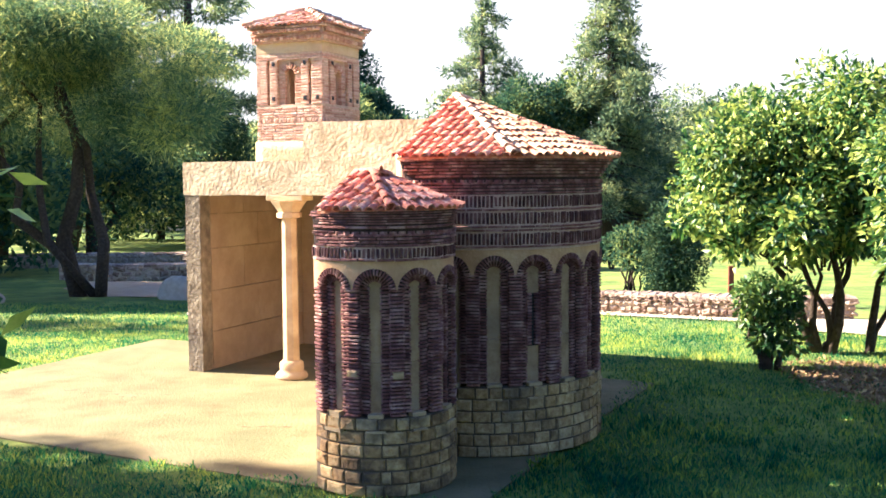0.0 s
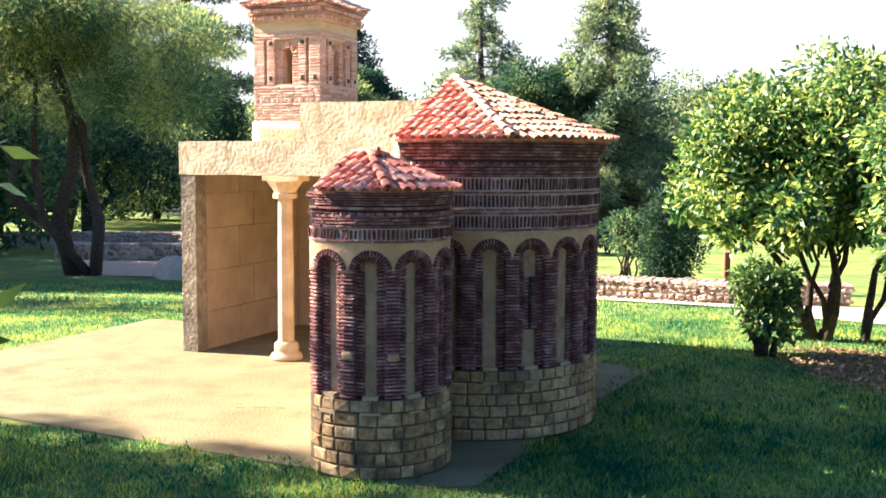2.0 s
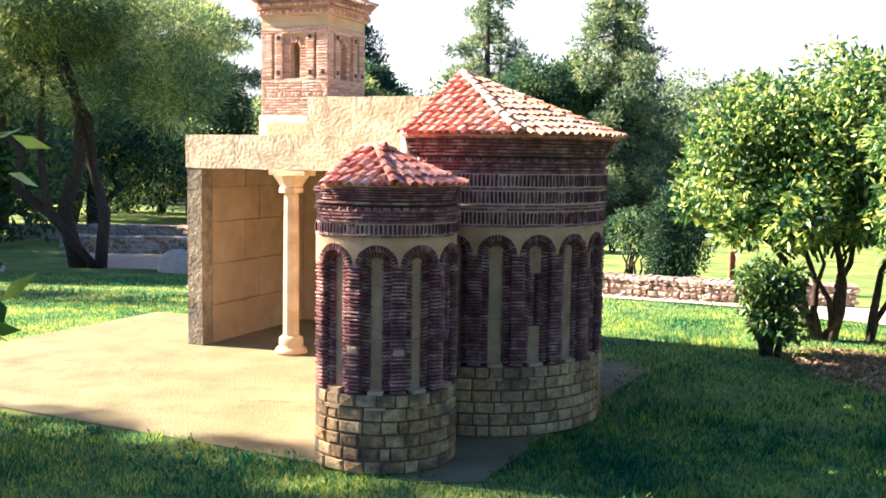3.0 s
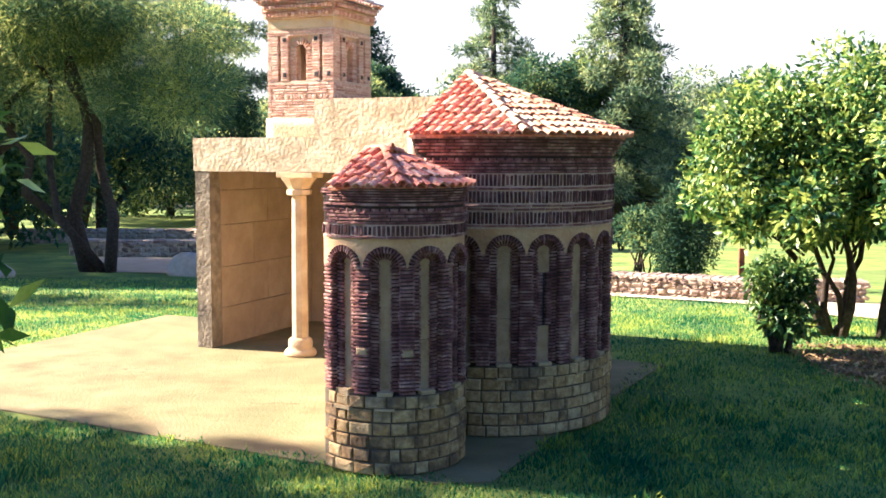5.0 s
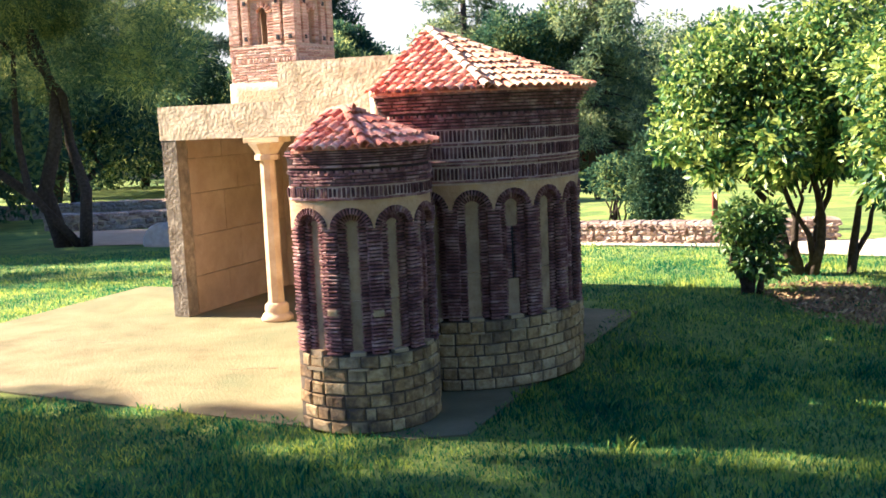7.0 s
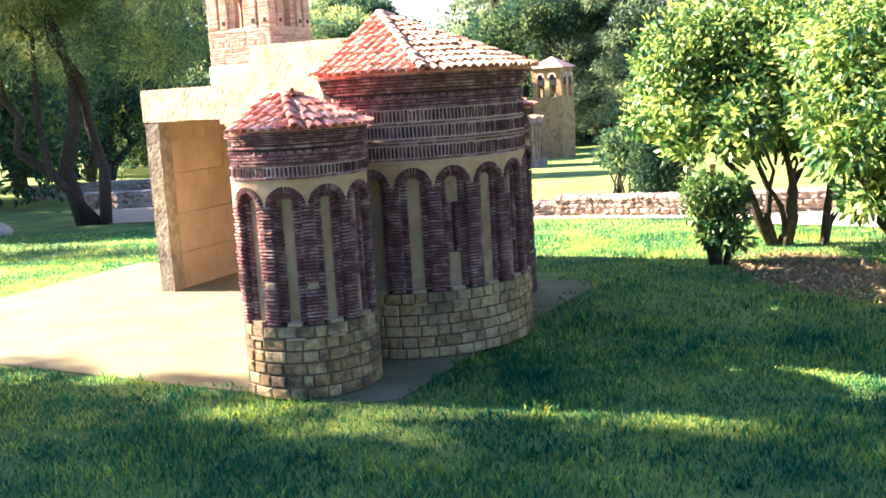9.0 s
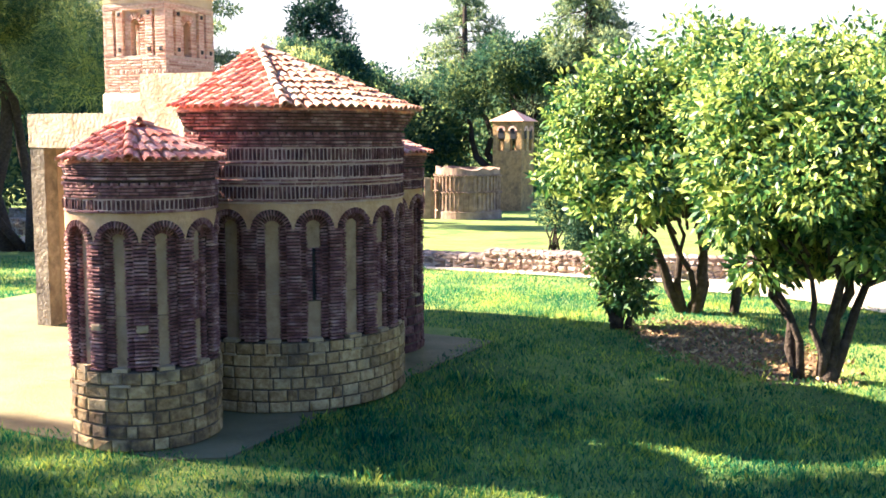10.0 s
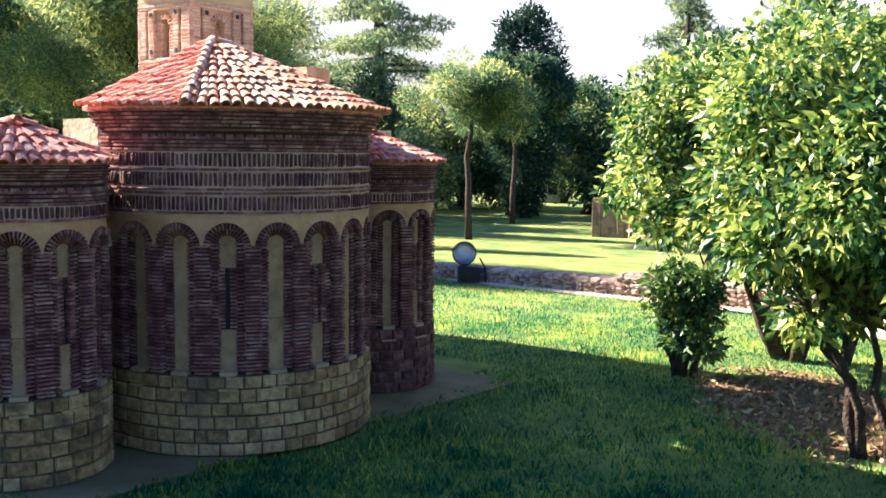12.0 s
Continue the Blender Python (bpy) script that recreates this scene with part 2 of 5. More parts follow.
def thing(name, label, category, m=None, group="", kind=""):
    ob = new(name)
    ob.empty_display_size = 0.2
    if m is not None:
        ob.matrix_basis = m
    return tagged(ob, label, category, group, kind)


def box(bm, x0, x1, y0, y1, z0, z1, bevel=0.0, m=None):
    r = bmesh.ops.create_cube(bm, size=1.0)
    vs = r["verts"]
    for v in vs:
        v.co = Vector((x0 + (v.co.x + 0.5) * (x1 - x0), y0 + (v.co.y + 0.5) * (y1 - y0), z0 + (v.co.z + 0.5) * (z1 - z0)))
        if m is not None:
            v.co = m @ v.co
    if bevel:
        es = list({e for v in vs for e in v.link_edges})
        bmesh.ops.bevel(bm, geom=es, offset=bevel, segments=2, affect="EDGES", profile=0.6)


def roughen(bm, amount, scale, cut=0):
    """Divides long edges and pushes the surface about, for worn masonry."""
    for _ in range(cut):
        bmesh.ops.subdivide_edges(bm, edges=[e for e in bm.edges if e.calc_length() > 0.05], cuts=1, use_grid_fill=True)
    for v in bm.verts:
        v.co += noise.noise_vector(v.co * scale) * amount


def lathe(bm, profile, seg=24, centre=(0, 0, 0)):
    rings = []
    for r, z in profile:
        rings.append([bm.verts.new((centre[0] + r * math.cos(2 * math.pi * i / seg), centre[1] + r * math.sin(2 * math.pi * i / seg), centre[2] + z)) for i in range(seg)])
    for a, b in zip(rings, rings[1:]):
        for i in range(seg):
            bm.faces.new((a[i], a[(i + 1) % seg], b[(i + 1) % seg], b[i]))
    bm.faces.new(rings[0][::-1]), bm.faces.new(rings[-1])


def tube(bm, pts, radii, seg=8):
    pts = [Vector(p) for p in pts]
    rings = []
    for i, p in enumerate(pts):
        d = (pts[min(i + 1, len(pts) - 1)] - pts[max(i - 1, 0)]).normalized()
        u = d.orthogonal().normalized()
        if i:
            u = (ref - d * ref.dot(d)).normalized()
        ref = u
        w = d.cross(u)
        rings.append([bm.verts.new(p + (u * math.cos(2 * math.pi * k / seg) + w * math.sin(2 * math.pi * k / seg)) * radii[i]) for k in range(seg)])
    for a, b in zip(rings, rings[1:]):
        for k in range(seg):
            bm.faces.new((a[k], a[(k + 1) % seg], b[(k + 1) % seg], b[k]))
    bm.faces.new(rings[0][::-1]), bm.faces.new(rings[-1])


def chamfered(seed, c=0.12, jitter=0.05):
    """A unit block with worn, chamfered front edges, as vertices and faces; it faces +x."""
    r = random.Random(seed)
    q = 0.5
    vs = [(-q, sy * q, sz * q) for sy, sz in ((-1, -1), (1, -1), (1, 1), (-1, 1))]
    vs += [(q - c, sy * q, sz * q) for sy, sz in ((-1, -1), (1, -1), (1, 1), (-1, 1))]
    vs += [(q + r.uniform(-jitter, jitter), sy * (q - c * 0.7 + r.uniform(-jitter, jitter) * 0.6), sz * (q - c + r.uniform(-jitter, jitter)))
           for sy, sz in ((-1, -1), (1, -1), (1, 1), (-1, 1))]
    fs = [(3, 2, 1, 0), (8, 9, 10, 11)]
    for a, b in ((0, 4), (4, 8)):
        for i in range(4):
            j = (i + 1) % 4
            fs.append((a + i, a + j, b + j, b + i))
    return np.array(vs), fs


BLOCKS = [chamfered(s) for s in range(4)]
FLATS = [chamfered(s + 40, 0.11, 0.06) for s in range(8)]
BOULDERS = [chamfered(s + 10, 0.26, 0.12) for s in range(5)]


def half_tile(length=1.0, radius=0.5, thick=0.14, seg=6, taper=0.85):
    """A barrel roof tile along +x (down the slope), hollow below."""
    vs, fs = [], []
    for x, k in ((0.0, taper), (length, 1.0)):
        for rr in (radius * k, (radius - thick) * k):
            for i in range(seg + 1):
                a = math.pi * i / seg
                vs.append((x, rr * math.cos(a), rr * math.sin(a)))
    s = seg + 1
    for i in range(seg):
        fs.append((i, i + 1, 2 * s + i + 1, 2 * s + i))
        fs.append((s + i + 1, s + i, 3 * s + i, 3 * s + i + 1))
        fs.append((2 * s + i, 2 * s + i + 1, 3 * s + i + 1, 3 * s + i))
    return np.array(vs), fs


TILES = [half_tile(1.0, 0.5, 0.13)]


def pieces(name, shapes, mats, parent, material_one, material_joined, limit=300, joined="joined_pieces", label=""):
    """Pieces at the given matrices: the first ones as objects of their own on shared meshes, the rest joined into one part."""
    me = [mesh_from(name, v, f, material_one) for v, f in shapes]
    for i, m in enumerate(mats[:limit]):
        ob = new(name, me[i % len(me)])
        ob.parent = parent
        ob.matrix_basis = m
    rest = mats[limit:]
    if rest:
        V, F, off = [], [], 0
        for i, m in enumerate(rest):
            v, f = shapes[i % len(shapes)]
            M = np.array(m)
            V.append(v @ M[:3, :3].T + M[:3, 3])
            F += [tuple(off + k for k in q) for q in f]
            off += len(v)
        ob = new(joined, mesh_from(joined, np.concatenate(V), F, material_joined))
        ob.parent = parent
        tagged(ob, label, kind="stuff")


def scaled(m, sx, sy, sz):
    return m @ Matrix.Diagonal((sx, sy, sz, 1))


# ---------------------------------------------------------------- the ground
def gz(x, y):
    """Height of the ground: level round the model, falling away gently behind it."""
    d = max(0.0, y - 8.5)
    return -0.012 - 1.75 * (1 - math.exp(-d / 26.0)) * min(1.0, d / 3.0 + 0.3 if d else 0)


def ground_sheet():
    xs = np.concatenate([np.linspace(-400, -14, 24), np.linspace(-13, 13, 105), np.linspace(14, 400, 24)])
    ys = np.concatenate([np.linspace(-200, -7, 14), np.linspace(-6, 40, 185), np.linspace(41, 700, 30)])
    vs, fs = [], []
    for y in ys:
        for x in xs:
            near = 0.012 if abs(x) < 13 and -6 < y < 40 else 0
            vs.append((x, y, gz(x, y) + near * noise.noise(Vector((x * 1.3, y * 1.3, 0)))))
    w = len(xs)
    for j in range(len(ys) - 1):
        for i in range(w - 1):
            fs.append((j * w + i, j * w + i + 1, (j + 1) * w + i + 1, (j + 1) * w + i))
    ob = new("ground", mesh_from("ground", vs, fs, LAWN))
    ob.data.polygons.foreach_set("use_smooth", [True] * len(ob.data.polygons))
    tagged(ob, "mown green park lawn, patchy and sunlit in places", "ground", kind="structure")


def patch(name, corners, mat, label, lift=0.018, cell=0.25, category="path"):
    """A convex piece of paving or bare earth that lies on the ground."""
    c = np.array(corners, float)
    bm = bmesh.new()
    x0, y0 = c.min(0) - cell
    x1, y1 = c.max(0) + cell
    nx, ny = int((x1 - x0) / cell) + 1, int((y1 - y0) / cell) + 1
    bmesh.ops.create_grid(bm, x_segments=nx, y_segments=ny, size=0.5)
    for v in bm.verts:
        v.co = Vector((x0 + (v.co.x + 0.5) * (x1 - x0), y0 + (v.co.y + 0.5) * (y1 - y0), 0))
    for a, b in zip(c, np.roll(c, -1, 0)):
        d = b - a
        bmesh.ops.bisect_plane(bm, geom=bm.verts[:] + bm.edges[:] + bm.faces[:], plane_co=(*a, 0), plane_no=(d[1], -d[0], 0), clear_outer=True)
    for v in bm.verts:
        v.co.x += 0.05 * noise.noise(Vector((v.co.x * 2, v.co.y * 2, 3)))
        v.co.y += 0.05 * noise.noise(Vector((v.co.x * 2, v.co.y * 2, 9)))
        v.co.z = gz(v.co.x, v.co.y) + lift + 0.01 * noise.noise(v.co * 3)
    ob = new(name, mesh_of(name, bm, mat, True))
    tagged(ob, label, category, kind="structure")


ground_sheet()


def hazy_sky():
    """The bright hazy sky low over the park, far beyond the trees."""
    bm = bmesh.new()
    rows = [[bm.verts.new((420 * math.cos(radians(a)), 420 * math.sin(radians(a)), z)) for a in range(20, 161, 5)] for z in (-12, 60, 190)]
    for a, b in zip(rows, rows[1:]):
        for i in range(len(a) - 1):
            bm.faces.new((a[i], a[i + 1], b[i + 1], b[i]))
    tagged(new("backdrop", mesh_of("backdrop", bm, HAZE)), "bright hazy pale sky beyond the park", "sky", kind="structure")


hazy_sky()

# ---------------------------------------------------------------- the model church
AXIS = -20.0                                  # the apses face this way, degrees from +x
church = thing("model_church", "small-scale brick model church with round apses and tower on concrete", "model church",
               pose(0.345, 5.825, 0, 0, 0, AXIS))
TO_WORLD = church.matrix_basis.copy()


def local_slab():
    """The concrete slab on which the model stands."""
    pts = [(-4.08, -1.36), (-2.5, -1.30), (-0.3, -1.42), (0.30, -1.46), (0.52, -1.32), (0.57, 0.2), (0.68, 1.66), (-0.3, 1.72), (-0.9, 1.75), (-1.0, 2.45), (-2.95, 2.45), (-3.0, 1.99), (-4.03, 1.96)]
    bm = bmesh.new()
    vs = [bm.verts.new((*p, 0)) for p in pts]
    f = bm.faces.new(vs)
    r = bmesh.ops.extrude_face_region(bm, geom=[f])
    for v in r["geom"]:
        if isinstance(v, bmesh.types.BMVert):
            v.co.z = -0.09
    ob = new("concrete_slab", mesh_of("concrete_slab", bm, CONCRETE))
    ob.matrix_basis = TO_WORLD
    tagged(ob, "weathered pale concrete slab under the model church", "slab", kind="structure")

    # worn scratches and hairline cracks in two groups
    rnd = random.Random(8)
    marks = [(rnd.gauss(-2.72, .26), rnd.gauss(-.16, .16), rnd.uniform(.02, .10)) for _ in range(34)]
    marks += [(rnd.uniform(-3.9, -.6), rnd.uniform(-1.2, .6), rnd.uniform(.01, .04)) for _ in range(26)]
    marks += [(-1.37 + .11 * k, -.56 + .03 * k, .12) for k in range(3)] + [(-1.30 + .05 * k, -.98 + .02 * k, .05) for k in range(3)]
    for x, y, length in marks:
        bm = bmesh.new()
        a, last = radians(20) + rnd.uniform(-.3, .3), None
        for k in range(7):
            w = length * .045 * math.sin(math.pi * (k + .4) / 6.8) * rnd.uniform(.5, 1.4)
            pair = [bm.verts.new((x - math.sin(a) * q, y + math.cos(a) * q, .0035)) for q in (-w, w)]
            if last:
                bm.faces.new((last[0], pair[0], pair[1], last[1]))
            last = pair
            a += rnd.uniform(-.25, .25)
            x, y = x + math.cos(a) * length / 6, y + math.sin(a) * length / 6
        part("crack", bm, JOINT, ob, "dark hairline crack")


local_slab()


def outline(r, back, step=4.0):
    """The plan of an apse: a half round with straight sides behind, or, where back is negative, an arc that many degrees past the half round."""
    past = -back if back < 0 else 0.0
    out = [] if past else [((-back, -r), (0, -1))]
    n = int((180 + 2 * past) / step)
    for i in range(n + 1):
        a = radians(-90 - past + (180 + 2 * past) * i / n)
        out.append(((r * math.cos(a), r * math.sin(a)), (math.cos(a), math.sin(a))))
    if not past:
        out.append(((-back, r), (0, 1)))
    return out


def stepped(bm, prof, back):
    """A closed body over the apse plan whose radius changes with height."""
    rings = [[bm.verts.new((*p, z)) for p, _ in outline(r, back)] for r, z in prof]
    for a, b in zip(rings, rings[1:]):
        for i in range(len(a)):
            j = (i + 1) % len(a)
            bm.faces.new((a[i], a[j], b[j], b[i]))
    bm.faces.new(rings[0][::-1]), bm.faces.new(rings[-1])


def on_wall(r, back, s):
    """A place along the outline, s metres from the middle of the round: its frame with x outwards, y along the wall, z up."""
    half = r * radians(90 - min(back, 0))
    if abs(s) <= half:
        a = s / r
        p, d = (r * math.cos(a), r * math.sin(a)), a
    else:
        sg = 1 if s > 0 else -1
        p, d = (-(abs(s) - half), sg * r), sg * math.pi / 2
    return Matrix.Translation((*p, 0)) @ Matrix.Rotation(d, 4, "Z")


def apse(name, label, u, v, r, back, niches, gap, slits, top, soldiers, courses, roof_top, roof_apex, over, seed, facing, plinth, patches=()):
    """One round apse: stone plinth, blind arcade with brick piers and arches, brick friezes, and a tiled roof."""
    rnd = random.Random(seed)
    place = Matrix.Translation((u, v, 0))
    split = soldiers[-1][1] + .004
    bm = bmesh.new()
    prof = [(r - 0.012, 0.0), (r - 0.012, 0.375), (r - 0.058, 0.3755), (r - 0.058, 1.105), (r - 0.0025, 1.1055), (r - 0.0025, split)]
    upper = [(r - 0.008, split + .0005), (r - 0.008, top)]
    for k in range(5):
        rk = r - 0.002 + (k + 1) * over * 0.16
        upper += [(rk - .005, top + k * (roof_top - top) / 5 + .0005), (rk - .005, top + (k + 1) * (roof_top - top) / 5)]
    stepped(bm, prof, back)
    root = part(name, bm, MORTAR, church, label)
    root.matrix_basis = place
    bm = bmesh.new()
    stepped(bm, upper, back)
    part("cornice", bm, RAKED, root, "stepped brick cornice with dark raked joints")
    end = r * radians(90 - min(back, 0)) + max(back, 0)
    lim = [niches[0] - gap] + list(niches) + [niches[-1] + gap]
    mids = [(a + b) / 2 for a, b in zip(lim, lim[1:])]
    mids = [a for a in mids if abs(a) < end - .03]
    slits = [niches[k] for k in slits]
    niches = [a for a in niches if abs(a) < end - .10]
    R = 0.105 if r > 0.5 else 0.099
    p, q = gap / 2 - R + .026, gap / 2 - R + .062
    for a in mids:
        f = on_wall(r, back, a)
        bm = bmesh.new()
        pts = [(-.06, -q + .006), (-.046, -q + .006), (-.046, -p + .006), (-.017, -p + .006), (-.017, p - .006), (-.046, p - .006), (-.046, q - .006), (-.06, q - .006)]
        lo = [bm.verts.new(f @ Vector((x, y, .3765))) for x, y in pts]
        hi = [bm.verts.new(f @ Vector((x, y, 1.0))) for x, y in pts]
        bm.faces.new(lo[::-1]), bm.faces.new(hi)
        for i in range(8):
            j = (i + 1) % 8
            bm.faces.new((lo[i], lo[j], hi[j], hi[i]))
        part("pier", bm, RAKED, root, "stepped brick pier of the blind arcade")
    # plaster above the arches, with the round heads of the niches left open
    z_spring, z_top = 0.972, 1.115
    bm = bmesh.new()
    cols = []
    n = int(2 * end / 0.008)
    for i in range(n + 1):
        s = -end + 2 * end * i / n
        d = min(abs(s - c) for c in niches)
        low = z_spring + math.sqrt(R * R - d * d) if d < R else z_spring - 0.01
        f = on_wall(r, back, s)
        cols.append([bm.verts.new(f @ Vector((x, 0, z))) for x, z in ((-0.06, low), (-0.005, low), (-0.005, max(low + 0.004, z_top)), (-0.06, max(low + 0.004, z_top)))])
    for a, b in zip(cols, cols[1:]):
        for k in range(3):
            bm.faces.new((a[k], b[k], b[k + 1], a[k + 1]))
    part("plaster_band", bm, BAND, root, "tan plaster between the arches")
    # mortar rings behind the arch bricks, in two orders
    for c in niches:
        f = on_wall(r, back, c)
        bm = bmesh.new()
        for r0, r1, x1 in ((R - .027, R + .0015, -.0125), (R - .060, R - .026, -.043)):
            rows = []
            for k in range(15):
                a = math.pi * k / 14
                rows.append([bm.verts.new(f @ Vector((x, h * math.cos(a), z_spring + h * math.sin(a)))) for h, x in ((r0, -.058), (r0, x1), (r1, x1), (r1, -.058))])
            for g, h in zip(rows, rows[1:]):
                for k in range(4):
                    bm.faces.new((g[k], h[k], h[(k + 1) % 4], g[(k + 1) % 4]))
            bm.faces.new(rows[0]), bm.faces.new(rows[-1][::-1])
        part("arch", bm, RAKED, root, "mortar bed of a brick arch")
    # core of the plinth, seen as dark joints
    bm = bmesh.new()
    stepped(bm, [(r - 0.0055, 0.001), (r - 0.0055, 0.3755)], back)
    part("plinth_core", bm, JOINT, root, "dark raked joints of the plinth")
    # flat stone panels in the niches
    w = 0.040 if r > 0.5 else 0.037
    for i, c in enumerate(niches):
        f = on_wall(r - 0.03, back, c * (r - 0.03) / r if abs(c) < r * math.pi / 2 or back < 0 else c)
        spans = [(0.585, 0.386), (1.035, 0.868)] if c in slits else [(0.628, 0.386), (1.04, 0.631)]
        for z1, z0 in spans:
            bm = bmesh.new()
            box(bm, -0.05, -0.017, -w, w, z0, z1, 0.004, m=f)
            part("niche_panel", bm, PANEL, root, "weathered grey-tan stone panel in a blind arch")
        bm = bmesh.new()
        box(bm, -0.03, 0.028, -w, w, 0.374, 0.394, 0.005, m=f)
        part("sill", bm, LEDGE, root, "pale worn sill")
        if c in slits:
            # black panel gives the darkness inside the slit
            bm = bmesh.new()
            box(bm, -0.03, -0.021, -w, w, 0.585, 0.868, m=f)
            part("slit_shade", bm, BLACK, root, "slit window, its dark inside a black panel")
    # bricks
    bricks = []
    pitch = 0.0176
    for i, c in enumerate(niches):
        f = on_wall(r, back, c)
        for k in range(17):
            a = math.pi * (k + 0.5) / 17
            m = f @ Matrix.Translation((-0.0145, (R - 0.0145) * math.cos(a), z_spring + (R - 0.0145) * math.sin(a))) @ Matrix.Rotation(a, 4, "X")
            bricks.append(scaled(m, 0.036 + rnd.uniform(-.003, .004), 0.031, 0.0085))
        for k in range(13):
            a = math.pi * (k + 0.5) / 13
            m = f @ Matrix.Translation((-0.046, (R - 0.044) * math.cos(a), z_spring + (R - 0.044) * math.sin(a))) @ Matrix.Rotation(a, 4, "X")
            bricks.append(scaled(m, 0.030, 0.034, 0.0075))
        if c in slits:
            for k in range(16):
                z = 0.592 + k * pitch
                for sg in (-1, 1):
                    m = f @ Matrix.Translation((-0.042, sg * 0.026, z + 0.008))
                    bricks.append(scaled(m, 0.04, 0.030, 0.0112))
    for a in mids:
        f = on_wall(r, back, a)
        for k in range(34):
            z = 0.388 + k * pitch
            dz = rnd.uniform(-.001, .001)
            m = f @ Matrix.Translation((-0.012 + rnd.uniform(-.004, .004), rnd.uniform(-.003, .003), z + dz)) @ Matrix.Rotation(rnd.uniform(-.025, .025), 4, "X")
            bricks.append(scaled(m, 0.034, 2 * p * rnd.uniform(.92, 1.06), 0.0098))
            for sg in (-1, 1):
                m = f @ Matrix.Translation((-0.049 + rnd.uniform(-.003, .003), sg * ((p + q) / 2 - .003 + rnd.uniform(-.002, .002)), z + pitch * 0.5 + rnd.uniform(-.001, .001)))
                bricks.append(scaled(m, 0.034, q - p + .006, 0.0104))
    def ring(z, h, rad, length, depth=0.03, wob=0.003):
        L = rad * radians(90 - min(back, 0)) + max(back, 0)
        n = max(6, int(2 * L / length))
        off = rnd.uniform(0, 1)
        for i in range(n):
            s = -L + 2 * L * (i + off) / n
            if abs(s) > L - length * .5:
                continue
            m = on_wall(rad, back, s) @ Matrix.Translation((-depth * .5 + rnd.uniform(-wob, wob), 0, z + h / 2 + rnd.uniform(-.001, .001)))
            bricks.append(scaled(m, depth, 2 * L / n * rnd.uniform(.9, .985), h))
    upright = []
    for z0, z1 in soldiers:
        L = end
        n = int(2 * L / 0.0215)
        for i in range(n):
            s = -L + 2 * L * (i + .5) / n
            m = on_wall(r, back, s) @ Matrix.Translation((-0.014 + rnd.uniform(-.004, .003), 0, (z0 + z1) / 2)) @ Matrix.Rotation(rnd.uniform(-.06, .06), 4, "X")
            upright.append(scaled(m, 0.034, 0.0148, (z1 - z0) * rnd.uniform(.9, 1.0)))
    for z in courses:
        ring(z, 0.0115, r + 0.006, 0.085)
    # dog-tooth course under the cornice
    n = int(2 * end / 0.045)
    for i in range(n):
        s = -end + 2 * end * (i + .5) / n
        m = on_wall(r, back, s) @ Matrix.Translation((-0.008, 0, courses[-1] - 0.022)) @ Matrix.Rotation(radians(45), 4, "Z")
        bricks.append(scaled(m, 0.026, 0.026, 0.016))
    for k in range(5):
        ring(top + k * (roof_top - top) / 5, (roof_top - top) / 5 - 0.0048, r + 0.004 + (k + 1) * over * 0.16, 0.09)
    bricks.sort(key=lambda m: abs(math.atan2(m.translation.y, m.translation.x) - facing) + 0.6 * abs(m.translation.z - 0.75))
    pieces("brick", BLOCKS, bricks, root, BRICK, BRICK_J, 300, "further_bricks", "thin dark red-brown bricks in raked joints")
    upright.sort(key=lambda m: abs(math.atan2(m.translation.y, m.translation.x) - facing))
    pieces("soldier_brick", BLOCKS, upright, root, SOLDIER, SOLDIER_J, 150, "further_soldier_bricks", "dark bricks set on end in pale mortar")
    for a, z in patches:
        bm = bmesh.new()
        box(bm, -.03, .007, -.028, .028, z - .018, z + .018, .009, m=on_wall(r, back, a))
        part("repair_stone", bm, LEDGE, root, "pale repair stone set in the brick pier", True)
    # plinth of squared stones
    stones = []
    for k in range(6):
        z0 = [0, .062, .126, .188, .250, .314][k]
        h = [.062, .064, .062, .062, .064, .062][k]
        n = int(2 * end / (0.084 if k % 2 else 0.096))
        cuts = sorted((i + (.5 if k % 2 else 0) + rnd.uniform(-.24, .24)) / n for i in range(n))
        for a, b in zip(cuts, cuts[1:] + [1 + cuts[0]]):
            s, wd = -end + 2 * end * (a + b) / 2, 2 * end * (b - a)
            if s + wd / 2 > end:
                continue
            m = on_wall(r + 0.004, back, s) @ Matrix.Translation((-0.03 + rnd.uniform(-.003, .003), 0, z0 + h / 2))
            stones.append(scaled(m @ Matrix.Rotation(rnd.uniform(-.02, .02), 4, "X"), 0.06, wd - 0.009, h - 0.008))
    stones.sort(key=lambda m: abs(math.atan2(m.translation.y, m.translation.x) - facing))
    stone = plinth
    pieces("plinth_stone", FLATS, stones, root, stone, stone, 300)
    # little sloping ledge stones of the plinth's set-back
    for i, c in enumerate(niches):
        f = on_wall(r, back, c)
        bm = bmesh.new()
        w2 = rnd.uniform(.030, .056)
        box(bm, -0.02, 0.010, -w2, w2, 0.307, 0.318, 0.004, m=f)
        part("ledge", bm, LEDGE, root, "pale worn ledge")
    tiled_roof(root, r + over, 0.19 if r > .5 else 0.15, roof_top, roof_apex, rnd)
    return root


